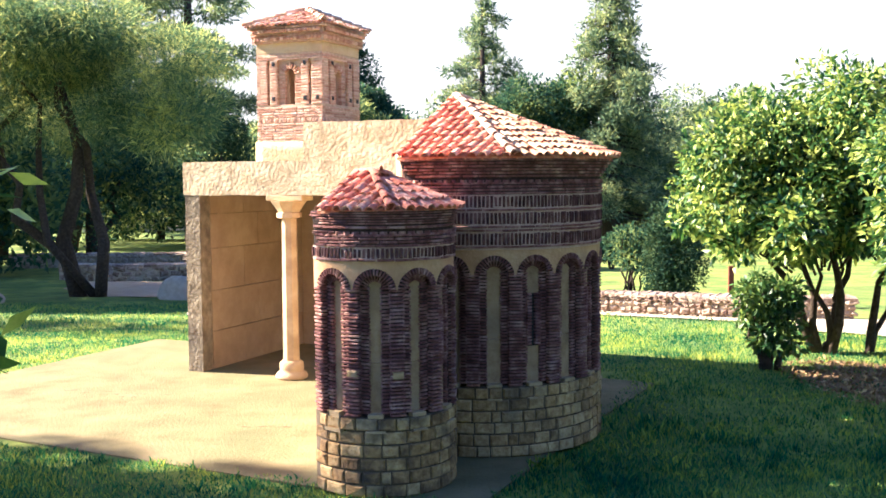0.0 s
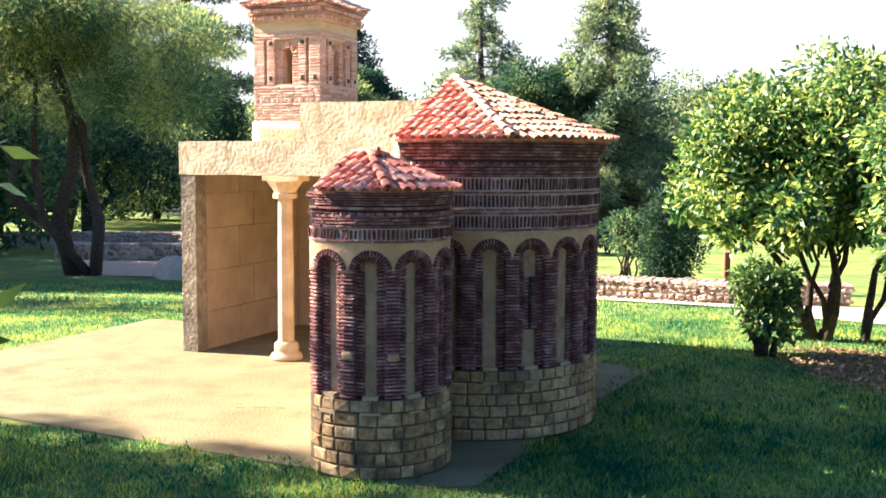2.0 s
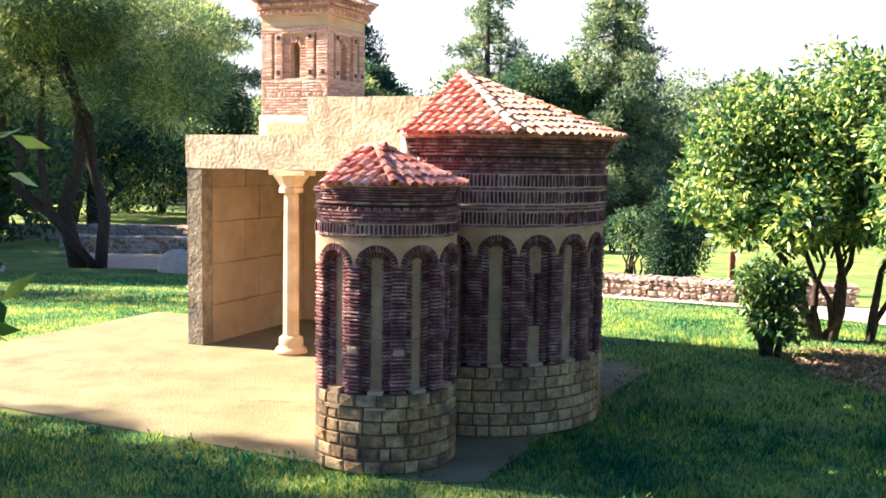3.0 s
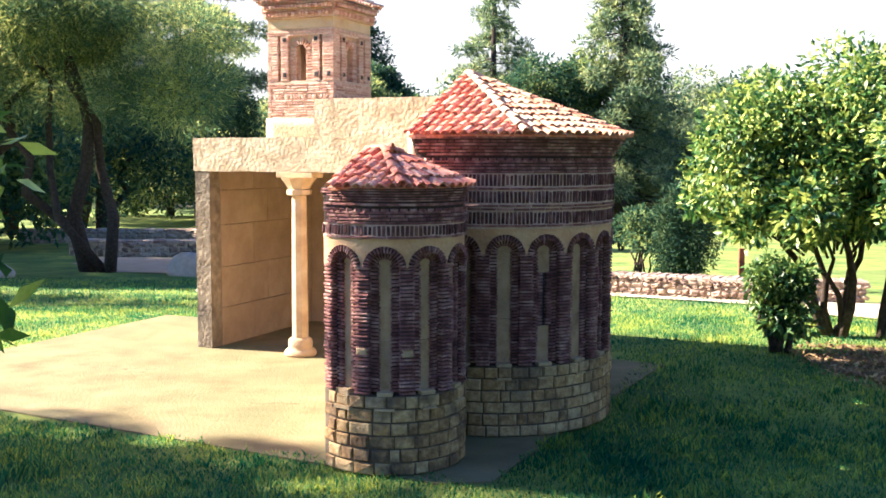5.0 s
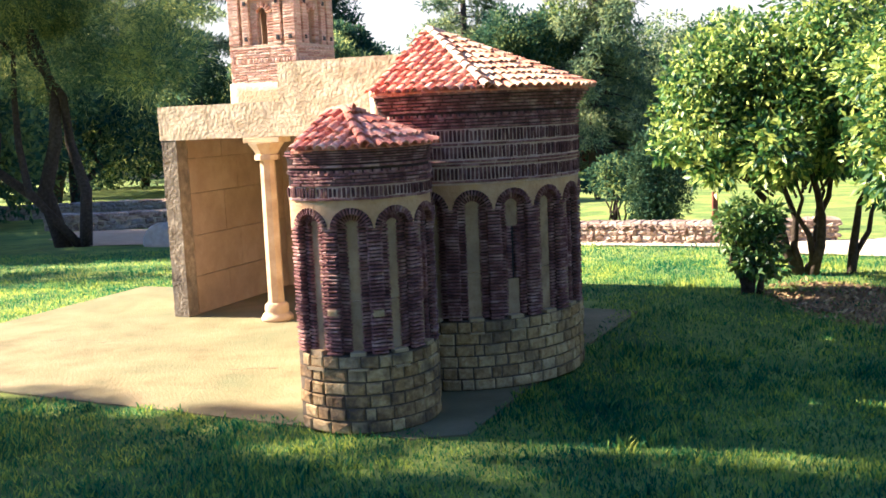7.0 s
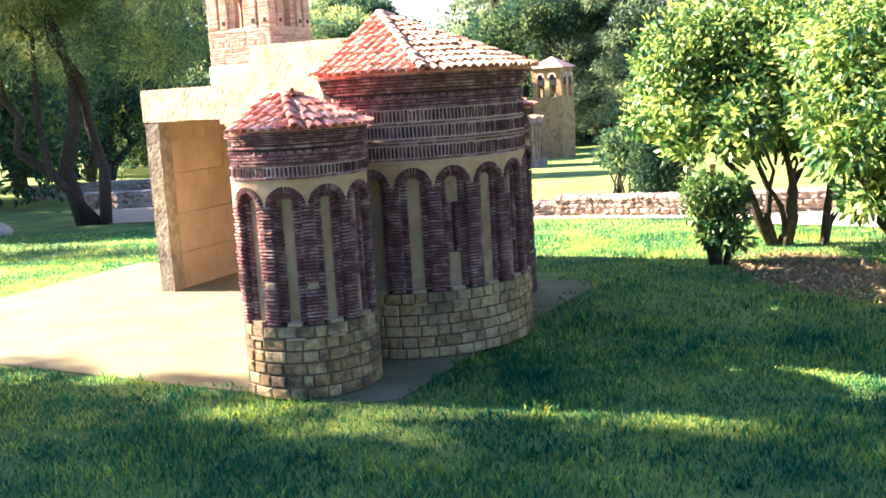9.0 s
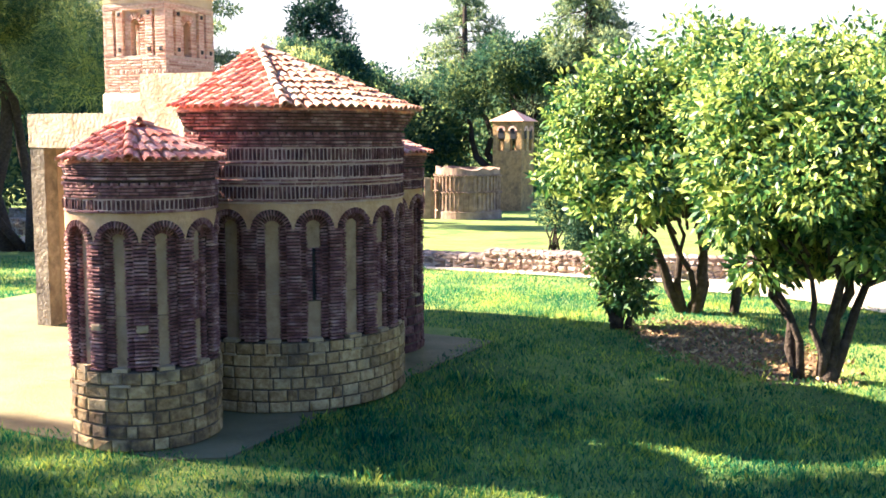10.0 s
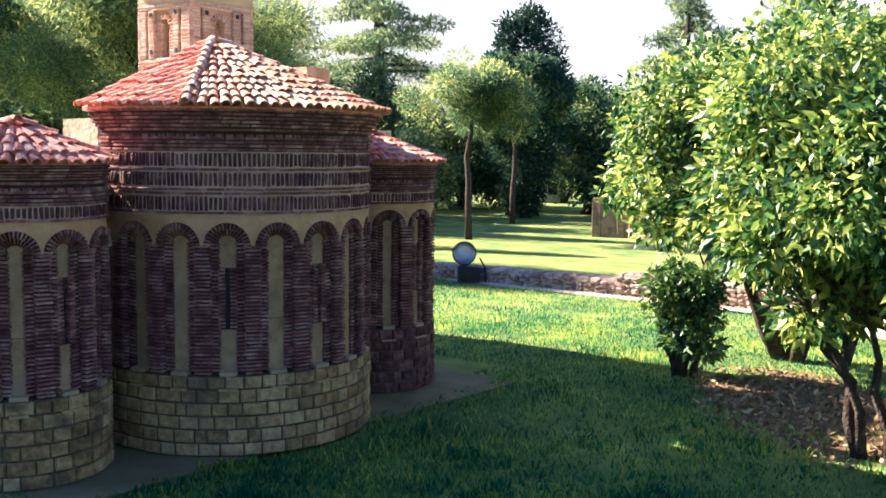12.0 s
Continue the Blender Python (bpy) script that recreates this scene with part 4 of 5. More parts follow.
def big_tree(name, label, x, y, height, radii, mat, seed, n_leaf, leaf, clump=0.8, clumps=26, trunk=0.2, lean=(0, 0), kind="round", group="", base=0.35, narrow=0.42, stems=1, limb=6, kink=0.22):
    """A park tree: tapered trunk with limbs and an uneven crown of many leaves."""
    z = gz(x, y)
    tree = thing(name, label, "tree", Matrix.Translation((x, y, z)), group)
    r = np.random.default_rng(seed)
    rr = random.Random(seed)
    cl = []
    bm = bmesh.new()
    if kind == "round":
        c = (lean[0], lean[1], height - radii[2])
        cl = crown_clumps(c, radii, clumps, clump, seed)
        for s in range(stems):
            off = (s * .35 - .17 * (stems - 1), 0, -.1)
            limbs(bm, off, [(c[0] * (1 if s == 0 else -.8) + (0 if s == 0 else -1.0), c[1], height * .8)] + [tuple(q[:3]) for q in cl[s::stems][:limb]], trunk * (1 - .25 * s), seed + s, kink)
    elif kind == "tiers":
        # cedar or spruce: level boughs that shorten upwards
        tube(bm, [(0, 0, -.1), (lean[0] * .5, 0, height * .5), (lean[0], 0, height)], [trunk, trunk * .6, .02], 8)
        n = clumps
        for i in range(n):
            t = base + (1 - base) * i / n
            reach = radii[0] * (1 - t) ** 0.75 * rr.uniform(.65, 1.15) + .12
            a = rr.uniform(0, 6.283)
            e = Vector((math.cos(a) * reach + lean[0] * t, math.sin(a) * reach, height * t - reach * radii[2]))
            tube(bm, [(lean[0] * t, 0, height * t), Vector((lean[0] * t, 0, height * t)).lerp(e, .55) + Vector((0, 0, .06 * reach)), e], [trunk * .28 * (1.2 - t), .03, .008], 5)
            for k in (.35, .6, .85, 1.0):
                q = Vector((lean[0] * t, 0, height * t)).lerp(e, k)
                cl.append((q.x, q.y, q.z, reach * .24 + .1, reach * .24 + .1, clump))
    else:
        # column or cone
        tube(bm, [(0, 0, -.1), (0, 0, height * .7)], [trunk, .03], 8)
        for i in range(clumps):
            t = rr.uniform(base, 1)
            rad = radii[0] * math.sin(math.pi * min(1, (1 - (t - base) / (1 - base)) ** .8 * .92 + .04)) ** .8
            a = rr.uniform(0, 6.283)
            k = rad * rr.uniform(.35, .8)
            cl.append((math.cos(a) * k, math.sin(a) * k, height * t, clump * .8, clump * .8, clump * 1.3))
    part("trunk", bm, BARK, tree, "", True)
    P, d = in_clumps(cl, n_leaf, seed, 0.3)
    ob = new("crown", leaf_mesh("crown", P, leaf * r.uniform(.6, 1.3, n_leaf), mat, seed, 0.0, narrow, d * .9))
    ob.parent = tree
    tagged(ob, kind="stuff")
    return tree


# small trees by the path
bush_tree("broad-leaved garden tree with several dark stems and glossy leaves", (3.16, 8.50),
          [([(-.66, -.1, 1.1), (-.34, .1, 1.25)], 0.052, (-.03, 0)), ([(.02, -.2, 1.3), (-.2, -.25, .95)], 0.046, (.03, -.03)), ([(.30, .1, 1.2), (.16, .15, 1.0)], 0.04, (.06, .03)), ([(.08, 0, .16)], 0.085, (0, 0)), ([(.58, -.1, 1.1), (.75, .2, .95)], 0.042, (.36, -.02))],
          [((-.06, 0, 1.50), (1.12, .9, .80), 120, .30), ((-.35, -.25, 1.06), (.92, .7, .36), 44, .22), ((.55, -.5, 1.45), (.6, .5, .5), 26, .26)], 60000, 0.082, 21)
bush_tree("broad-leaved garden tree with twisted trunk and dense glossy leaves", (3.56, 6.12),
          [([(.16, .1, 1.0), (.45, .2, 1.15)], 0.05, (.02, 0)), ([(.0, -.2, 1.15), (-.2, -.1, .9)], 0.04, (-.02, .02)), ([(.04, 0, .22)], 0.07, (0, 0)), ([(-.42, .1, .95), (-.6, 0, 1.2)], 0.038, (-.13, .05))],
          [((.05, 0, 1.38), (1.18, .9, .66), 105, .28), ((.15, 0, .96), (1.0, .7, .3), 44, .2), ((.2, .1, .72), (.7, .5, .2), 24, .15)], 66000, 0.072, 33)
shrub = bush_tree("low round-leaved shrub with a bundle of short stems", (2.50, 7.72),
                  [([(-.12, 0, .42), (.08, .05, .45), (.0, -.08, .40)], 0.035, (0, 0)), ([(.15, 0, .42)], 0.03, (.06, 0)), ([(-.18, .03, .4)], 0.026, (-.05, 0))],
                  [((0, 0, .42), (.21, .21, .36), 40, .11), ((.06, 0, .2), (.16, .16, .1), 8, .09)], 4200, 0.066, 44, 120, "shrubs", DARK_LEAF)

# large trees behind
big_tree("pine_tree", "leaning pine with two dark trunks and feathery foliage", -6.55, 16.4, 5.6, (3.3, 2.2, 2.25), PINE, 51, 76000, 0.13, 0.62, 95, 0.15, (-.6, 0), narrow=.12, stems=2, limb=1)
big_tree("pine_tree", "feathery pine beside the lawn", -10.2, 18.0, 6.4, (3.2, 2.6, 2.6), PINE, 52, 44000, 0.15, 0.75, 60, 0.2, (.4, 0), narrow=.14, limb=2)
big_tree("cedar_tree", "tall cedar with level dark boughs", -13.5, 44.0, 16.0, (6.2, 6, .10), CEDAR, 53, 34000, 0.30, 0.28, 46, 0.4, kind="tiers", base=.18, narrow=.2)
big_tree("juniper_tree", "dark upright juniper tree behind the lawn", -8.0, 29.5, 4.7, (1.25, 1.2, 1), YEW, 54, 14000, 0.16, 0.4, 90, 0.12, kind="cone", base=.04, narrow=.25)
big_tree("broadleaf_tree", "large yellow-green tree in the distance", 1.6, 46.0, 7.6, (4.6, 3.5, 2.8), BROAD, 55, 24000, 0.22, 1.0, 40, 0.3)
big_tree("broadleaf_tree", "grey-green tree in the distance", -4.6, 47.0, 6.0, (2.6, 2.4, 2.2), BROAD, 56, 14000, 0.2, 0.8, 30, 0.25)
big_tree("cedar_tree", "dark cedar with level boughs rising behind other trees", -0.9, 56.0, 13.0, (5.0, 5, .12), CEDAR, 57, 20000, 0.3, 0.3, 36, 0.35, kind="tiers", base=.2, narrow=.2)
big_tree("spruce_tree", "tall grey-green spruce, hazy in the light", 4.9, 44.0, 11.5, (3.9, 3.9, .28), CEDAR, 58, 34000, 0.26, 0.34, 90, 0.35, kind="tiers", base=.06, narrow=.22)
big_tree("purple_plum", "dark red-leaved plum tree", 9.3, 36.0, 4.0, (1.3, 1.2, 1.2), PURPLE, 59, 5000, 0.2, 0.5, 22, 0.12)
big_tree("yew_bush", "dense dark egg-shaped clipped yew", 2.87, 14.6, 1.30, (.52, .5, .7), YEW, 60, 16000, 0.07, 0.24, 120, 0.06, kind="cone", base=.02, narrow=.3)
big_tree("yew_bush", "dark clipped evergreen beside the far lawn", -4.5, 22.6, 2.5, (.75, .7, 1), YEW, 66, 14000, 0.09, 0.28, 90, 0.1, kind="cone", base=.02, narrow=.3)
big_tree("shrub", "small yellow-green shrub behind the low wall", 2.33, 15.2, 1.15, (.36, .34, .42), BROAD, 61, 2600, 0.09, 0.18, 20, 0.03)
big_tree("shrub", "small dark shrub on the far lawn", 3.1, 25.8, .85, (.36, .34, .38), BROAD, 62, 1500, 0.12, 0.2, 16, 0.03)
big_tree("pine_tree", "young pine with a bare slender trunk", -4.4, 27.0, 5.0, (1.5, 1.4, 1.45), PINE, 63, 17000, 0.2, 0.5, 30, 0.11, narrow=.14, limb=0, kink=.06)
big_tree("pine_tree", "young pine with a bare slender trunk", -5.6, 37.0, 6.4, (1.9, 1.8, 2.2), BROAD, 64, 16000, 0.2, 0.6, 28, 0.12, limb=0, kink=.06)
big_tree("cypress_tree", "tall dark narrow cypress", -6.3, 42.0, 8.2, (2.1, 2, 1), YEW, 65, 16000, 0.26, 0.6, 110, 0.2, kind="cone", base=.02, narrow=.3)
for k, (x, y, h, s) in enumerate([(-21, 42, 9, 4.2), (-15.5, 36, 10, 3.2), (-11.5, 40, 5.0, 2.6), (-26, 34, 9, 4.2), (-18, 27, 7, 3.2), (-13, 24, 5.5, 2.6), (-15.6, 31, 9, 2.6), (-22, 24, 7, 3.4), (-12, 52, 6, 4.5), (-24, 55, 11, 5), (-17.5, 20.5, 7.5, 2.6), (-13.5, 33, 6, 3)]):
    # three of these have sunlight put into their leaf colour
    big_tree("woodland_tree", "leafy tree at the edge of the wood", x, y, h, (s, s * .9, h * .6), SUNNY if k in (1, 3, 6) else BROAD if k % 2 else PINE, 70 + k, 22000, 0.21, 1.1, 60, 0.2, group="trees of the wood", limb=2)
for k, (x, y, h, s) in enumerate([(-1.5, 58, 8, 4), (6.5, 60, 7.5, 4), (12, 52, 7, 3.6), (17, 46, 7.5, 4), (-8, 60, 8, 4), (23, 50, 9, 5), (13, 64, 9, 5), (-3.2, 47, 5.0, 3.0), (3.0, 50, 5.5, 3.2), (9, 47, 5.2, 2.8), (-11, 50, 5, 3), (-16, 47, 6, 3.2), (17, 38, 5, 2.6), (24, 36, 6, 3.2)]):
    big_tree("woodland_tree", "leafy tree at the far edge of the park", x, y, h, (s, s * .9, h * .62), BROAD if k % 3 else CEDAR, 90 + k, 18000, 0.28, 1.3, 60, 0.2, group="trees at the far edge", limb=2)

# the tree beside the camera, whose spray of leaves hangs into the view, and, beyond it, unseen trees added to cast
# shade on the apses and lawn
big_tree("shade_tree", "tall leafy tree added out of view to shade the lawn", -12.7, 4.68, 10.9, (2.7, 2.2, 2.4), BROAD, 120, 34000, 0.22, 0.5, 150, 0.22, limb=2, kink=.04)
big_tree("shade_tree", "leafy tree added out of view to shade the lawn", -11.3, 4.70, 8.3, (1.7, 2.3, 3.45), BROAD, 121, 64000, 0.2, 0.32, 280, 0.2, limb=2, kink=.04)
big_tree("shade_tree", "leafy tree added out of view to shade the lawn", -10.5, 5.8, 11.2, (2.2, 1.7, 1.55), BROAD, 122, 36000, 0.22, 0.5, 110, 0.2, limb=2, kink=.04)

# unseen trees added on the left to darken the far lawn
big_tree("shade_tree", "leafy tree added out of view to shade the far lawn", -12.6, 15.8, 5.8, (2.7, 1.5, 1.7), BROAD, 123, 20000, 0.22, 0.7, 50, 0.2)

big_tree("shade_tree", "leafy tree added out of view to shade the far lawn", -15.8, 19.6, 7.0, (2.8, 2.2, 2.4), BROAD, 124, 24000, 0.22, 0.7, 60, 0.2)

# sparse unseen crown, added to dapple the left lawn
big_tree("shade_tree", "thin-crowned tree added out of view to dapple the lawn", -13.5, 12.3, 6.5, (2.6, 1.7, 2.0), BROAD, 125, 2200, 0.22, 0.6, 50, 0.12, limb=3, kink=.08)

# another unseen crown, added to fill a lit gap in the near shade
big_tree("shade_tree", "tall narrow tree added out of view to shade the lawn", -12.0, 5.32, 12.4, (1.5, 1.2, 3.4), BROAD, 126, 46000, 0.22, 0.36, 200, 0.22, limb=2, kink=.03)

# unseen wood, added to close the park behind the camera and hold back sky light
for k, (x, y, h, s) in enumerate([(-13, -12, 10, 4.6), (-6, -13, 11, 4.8), (1, -12.5, 10, 4.6), (8, -12.5, 11, 4.8), (14.5, -8, 10, 4.6), (18, -1, 9.5, 4.4), (20, 7, 9, 4.2)]):
    big_tree("woodland_tree", "unseen leafy tree added at the near edge to block sky light", x, y, h, (s, s * .9, h * .5), BROAD, 130 + k, 14000, 0.42, 1.6, 60, 0.25, group="trees at the near edge", limb=2)


def spray():
    t = thing("laurel_bush", "leafy laurel bush beside the lawn with large fresh green leaves", "bush", Matrix.Translation((-.645, 1.44, 0)))
    bm = bmesh.new()
    limbs(bm, (0, 0, -.05), [(.05, 0, 1.5), (.1, .1, 1.2), (-.12, .1, 1.4)], .02, 5)
    part("trunk", bm, BARK, t, "", True)
    cl = crown_clumps((0, 0, 1.32), (.24, .24, .42), 30, .11, 8)
    P, d = in_clumps(cl, 1700, 8, .3)
    r = np.random.default_rng(4)
    ob = new("foliage", leaf_mesh("foliage", P, .06 * r.uniform(.7, 1.3, len(P)), GLOSSY_LEAF, 9, .2, .45, d * .6))
    ob.parent = t
    tagged(ob, kind="stuff")


spray()


def lawn_blades():
    """Grass blades on the lawn near the camera, left out where the slab, soil and path lie."""
    r = np.random.default_rng(3)
    inv = np.array(TO_WORLD.inverted())
    groups = [(-4.2, 5.4, 0.8, 6.2, 240000, 1.0), (-5.5, 6.0, 5.6, 10.2, 120000, 1.0), (-8.0, 6.0, 8.5, 15.0, 60000, 1.2), (-4.0, 5.2, 1.0, 7.0, 24000, 1.52)]
    allv, n_tot = [], 0
    for x0, x1, y0, y1, n, k in groups:
        x, y = r.uniform(x0, x1, n), r.uniform(y0, y1, n)
        if k > 1.5:                           # taller tufts
            c = r.integers(0, n // 16, n)
            x, y = x[c] + r.normal(0, .03, n), y[c] + r.normal(0, .03, n)
        u = inv[0, 0] * x + inv[0, 1] * y + inv[0, 3]
        v = inv[1, 0] * x + inv[1, 1] * y + inv[1, 3]
        wob = 0.03 * np.sin(u * 9) + 0.02 * np.sin(v * 23)
        slab = (u > -4.05) & (u < 0.55 + wob) & (v > -1.37 + wob) & (v < 2.0) & ~((u > 0.3) & (v > 1.66))
        slab |= np.hypot(u, v) < 0.70
        slab |= (v > 1.65) & (v < 2.36) & (u < -.4) & (u > -2.8)
        soil = (((x - 3.2 + .25 * (y - 7)) / .55) ** 2 + ((y - 7.0) / 1.05) ** 2 < 1 + .25 * np.sin(x * 9) * np.sin(y * 7)) & (r.random(n) > .30)
        path = (y > 10.75 - 1.4 * (x - 3.45)) & (x > 3.3) | (y > 13.55 - .6 * (x - .4))
        edge = np.minimum(np.minimum(x - x0, x1 - x), np.minimum(y - y0, y1 - y))
        keep = ~slab & ~soil & ~path & (r.random(n) < edge / 1.2 + .05)
        x, y = x[keep], y[keep]
        n = len(x)
        z = np.array([gz(a, b) for a, b in zip(x, y)]) - .004
        h = r.uniform(.015, .038, n) * k * (1 + .5 * (np.sin(x * 3.1 + 1.7 * y) * np.sin(y * 2.7 - x) > .55))
        a = r.uniform(0, 6.283, n)
        lean = r.uniform(.15, .9, n) * h
        wd = r.uniform(.0016, .0036, n) * k * 1.3
        dx, dy = np.cos(a), np.sin(a)
        b = r.uniform(0, 6.283, n)
        p0 = np.stack([x - dx * wd, y - dy * wd, z], 1)
        p1 = np.stack([x + dx * wd, y + dy * wd, z], 1)
        mx, my = x + np.cos(b) * lean * .35, y + np.sin(b) * lean * .35
        p2 = np.stack([mx + dx * wd * .8, my + dy * wd * .8, z + h * .6], 1)
        p3 = np.stack([mx - dx * wd * .8, my - dy * wd * .8, z + h * .6], 1)
        p4 = np.stack([x + np.cos(b) * lean, y + np.sin(b) * lean, z + h], 1)
        allv.append(np.stack([p0, p1, p2, p3, p4], 1).reshape(-1, 3))
        n_tot += n
    V = np.concatenate(allv)
    me = bpy.data.meshes.new("grass")
    me.vertices.add(len(V)), me.loops.add(7 * n_tot), me.polygons.add(2 * n_tot)
    me.vertices.foreach_set("co", V.ravel())
    b = np.arange(n_tot)[:, None] * 5
    me.loops.foreach_set("vertex_index", np.concatenate([b + np.array([0, 1, 2, 3]), b + np.array([3, 2, 4])], 1).ravel())
    me.polygons.foreach_set("loop_start", (np.arange(n_tot)[:, None] * 7 + np.array([0, 4])).ravel())
    me.polygons.foreach_set("loop_total", np.tile([4, 3], n_tot))
    me.update(calc_edges=True)
    me.materials.append(BLADE)
    tagged(new("grass", me), "short mown grass blades of the park lawn", "grass", kind="stuff")


lawn_blades()

# ---------------------------------------------------------------- paths, soil and garden walls
patch("path", [(3.5, 10.6), (5.2, 7.9), (9.5, 3.4), (13, 6.0), (9.5, 12.2), (3.9, 12.1)], PATH_M, "pale sunlit concrete garden path")
patch("pale_strip", [(-1.3, 14.5), (3.5, 11.6), (3.75, 12.0), (-1.1, 14.8)], PATH_M, "narrow pale strip before the low wall", 0.014)
patch("soil_bed", [(2.62, 7.55), (2.75, 7.1), (3.2, 6.15), (3.6, 5.95), (3.75, 6.4), (3.7, 7.4), (3.4, 8.1), (2.9, 8.1)], SOIL, "bare brown soil with dry leaves under the trees", 0.006, 0.08, "soil")
patch("ochre_path", [(-6.5, 16.3), (-4.4, 15.9), (-4.6, 18.0), (-6.2, 20.6), (-8.6, 20.6), (-7.9, 18.4)], OCHRE, "ochre gravel path between low walls")


def litter():
    r = np.random.default_rng(17)
    n = 1500
    a, k = r.uniform(0, 6.283, n), np.sqrt(r.random(n))
    y = 7.0 + 1.1 * k * np.sin(a)
    x = 3.2 - .25 * (y - 7) + .6 * k * np.cos(a)
    P = np.stack([x, y, np.array([gz(p, q) for p, q in zip(x, y)]) + .022], 1)
    ob = new("leaf_litter", leaf_mesh("leaf_litter", P, r.uniform(.02, .06, n), LITTER, 18, 0.0, .5, None, 2.5))
    tagged(ob, "dry brown leaf litter on the bare soil", "leaves", kind="stuff")


litter()


def low_wall(name, label, pts, height, thick, seed, stone=0.17, shown=300):
    """A low rubble wall: rounded stones in pale mortar."""
    rnd = random.Random(seed)
    root = thing(name, label, "wall", kind="structure")
    root.name = name
    bm = bmesh.new()
    stones = []
    for (ax, ay), (bx, by) in zip(pts, pts[1:]):
        d = Vector((bx - ax, by - ay, 0))
        L = d.length
        a = math.atan2(d.y, d.x)
        n = max(2, int(L / .5))
        for i in range(n):
            p = Vector((ax, ay, 0)) + d * ((i + .5) / n)
            z = gz(p.x, p.y)
            m = Matrix.Translation((p.x, p.y, z)) @ Matrix.Rotation(a, 4, "Z")
            box(bm, -L / n / 2 - .01, L / n / 2 + .01, -thick / 2 + .03, thick / 2 - .03, -.1, height - .02, m=m)
        for side in (-1, 1):
            z = 0.0
            while z < height - .02:
                h = min(height - z, stone * rnd.uniform(.5, .95))
                s = 0.0
                while s < L:
                    w = stone * rnd.uniform(.7, 1.7)
                    p = Vector((ax, ay, 0)) + d * min(1, (s + w / 2) / L)
                    m = Matrix.Translation((p.x, p.y, gz(p.x, p.y) + z + h / 2)) @ Matrix.Rotation(a - side * math.pi / 2, 4, "Z") @ Matrix.Translation((thick / 2 - .05 + rnd.uniform(-.02, .025), 0, 0)) @ Matrix.Rotation(rnd.uniform(-.35, .35), 4, "X") @ Matrix.Rotation(rnd.uniform(-.2, .2), 4, "Z")
                    stones.append((side, scaled(m, .12, w * rnd.uniform(.75, 1.0), h * rnd.uniform(.7, 1.0))))
                    s += w
                z += h
        s = 0.0
        while s < L:
            w = stone * rnd.uniform(.9, 1.8)
            p = Vector((ax, ay, 0)) + d * min(1, (s + w / 2) / L)
            m = Matrix.Translation((p.x, p.y, gz(p.x, p.y) + height)) @ Matrix.Rotation(a, 4, "Z") @ Matrix.Rotation(-math.pi / 2, 4, "Y")
            stones.append((0, scaled(m, .08, thick * rnd.uniform(.8, 1.0), w * .95)))
            s += w
    roughen(bm, .015, 5)
    part("mortar_core", bm, COPING, root, "pale lime mortar")
    stones.sort(key=lambda q: q[0])
    pieces("stone", BOULDERS, [m for _, m in stones], root, RUBBLE, RUBBLE, shown, "further_stones")
    return root


low_wall("garden_wall", "low rubble stone wall with pale mortar along the path", [(1.40, 13.55), (3.3, 12.4), (4.6, 12.2)], 0.25, 0.36, 5, .085)
low_wall("garden_wall", "low single course of rubble stones edging the lawn", [(-3.4, 15.7), (-1.0, 14.8), (1.36, 13.57)], 0.18, 0.34, 9, .13)
low_wall("garden_wall", "low curved rubble wall beside the ochre path", [(-13.0, 26.4), (-10.9, 27.0), (-8.6, 27.4), (-6.5, 26.6)], 0.36, 0.4, 6, .2, 120)
low_wall("garden_wall", "low curved rubble wall beside the ochre path", [(-9.3, 21.6), (-8.0, 21.0), (-6.7, 21.4), (-5.4, 22.4)], 0.34, 0.4, 7, .2, 120)


def rock(x, y, r, seed, label="pale weathered boulder on the lawn"):
    bm = bmesh.new()
    bmesh.ops.create_icosphere(bm, subdivisions=3, radius=r)
    for v in bm.verts:
        v.co = Vector((v.co.x * 1.2, v.co.y, max(v.co.z * .8, -r * .3))) + noise.noise_vector(v.co * 3 / r * .3 + Vector((seed, 0, 0))) * r * .35
    ob = new("boulder", mesh_of("boulder", bm, COPING, True))
    ob.location = (x, y, gz(x, y) + r * .2)
    tagged(ob, label, "boulder")


rock(-4.75, 15.9, .36, 1)
rock(-7.6, 14.9, .30, 2)
rock(-3.55, 12.6, .09, 3, "small pale stone in the grass")


def iron_post():
    p = thing("iron_post", "rusty iron post behind the low wall", "post", Matrix.Translation((3.37, 13.1, gz(3.37, 13.1))))
    bm = bmesh.new()
    box(bm, -.035, .035, -.03, .03, -.05, .62, .006)
    part("shaft", bm, RUST, p)


iron_post()


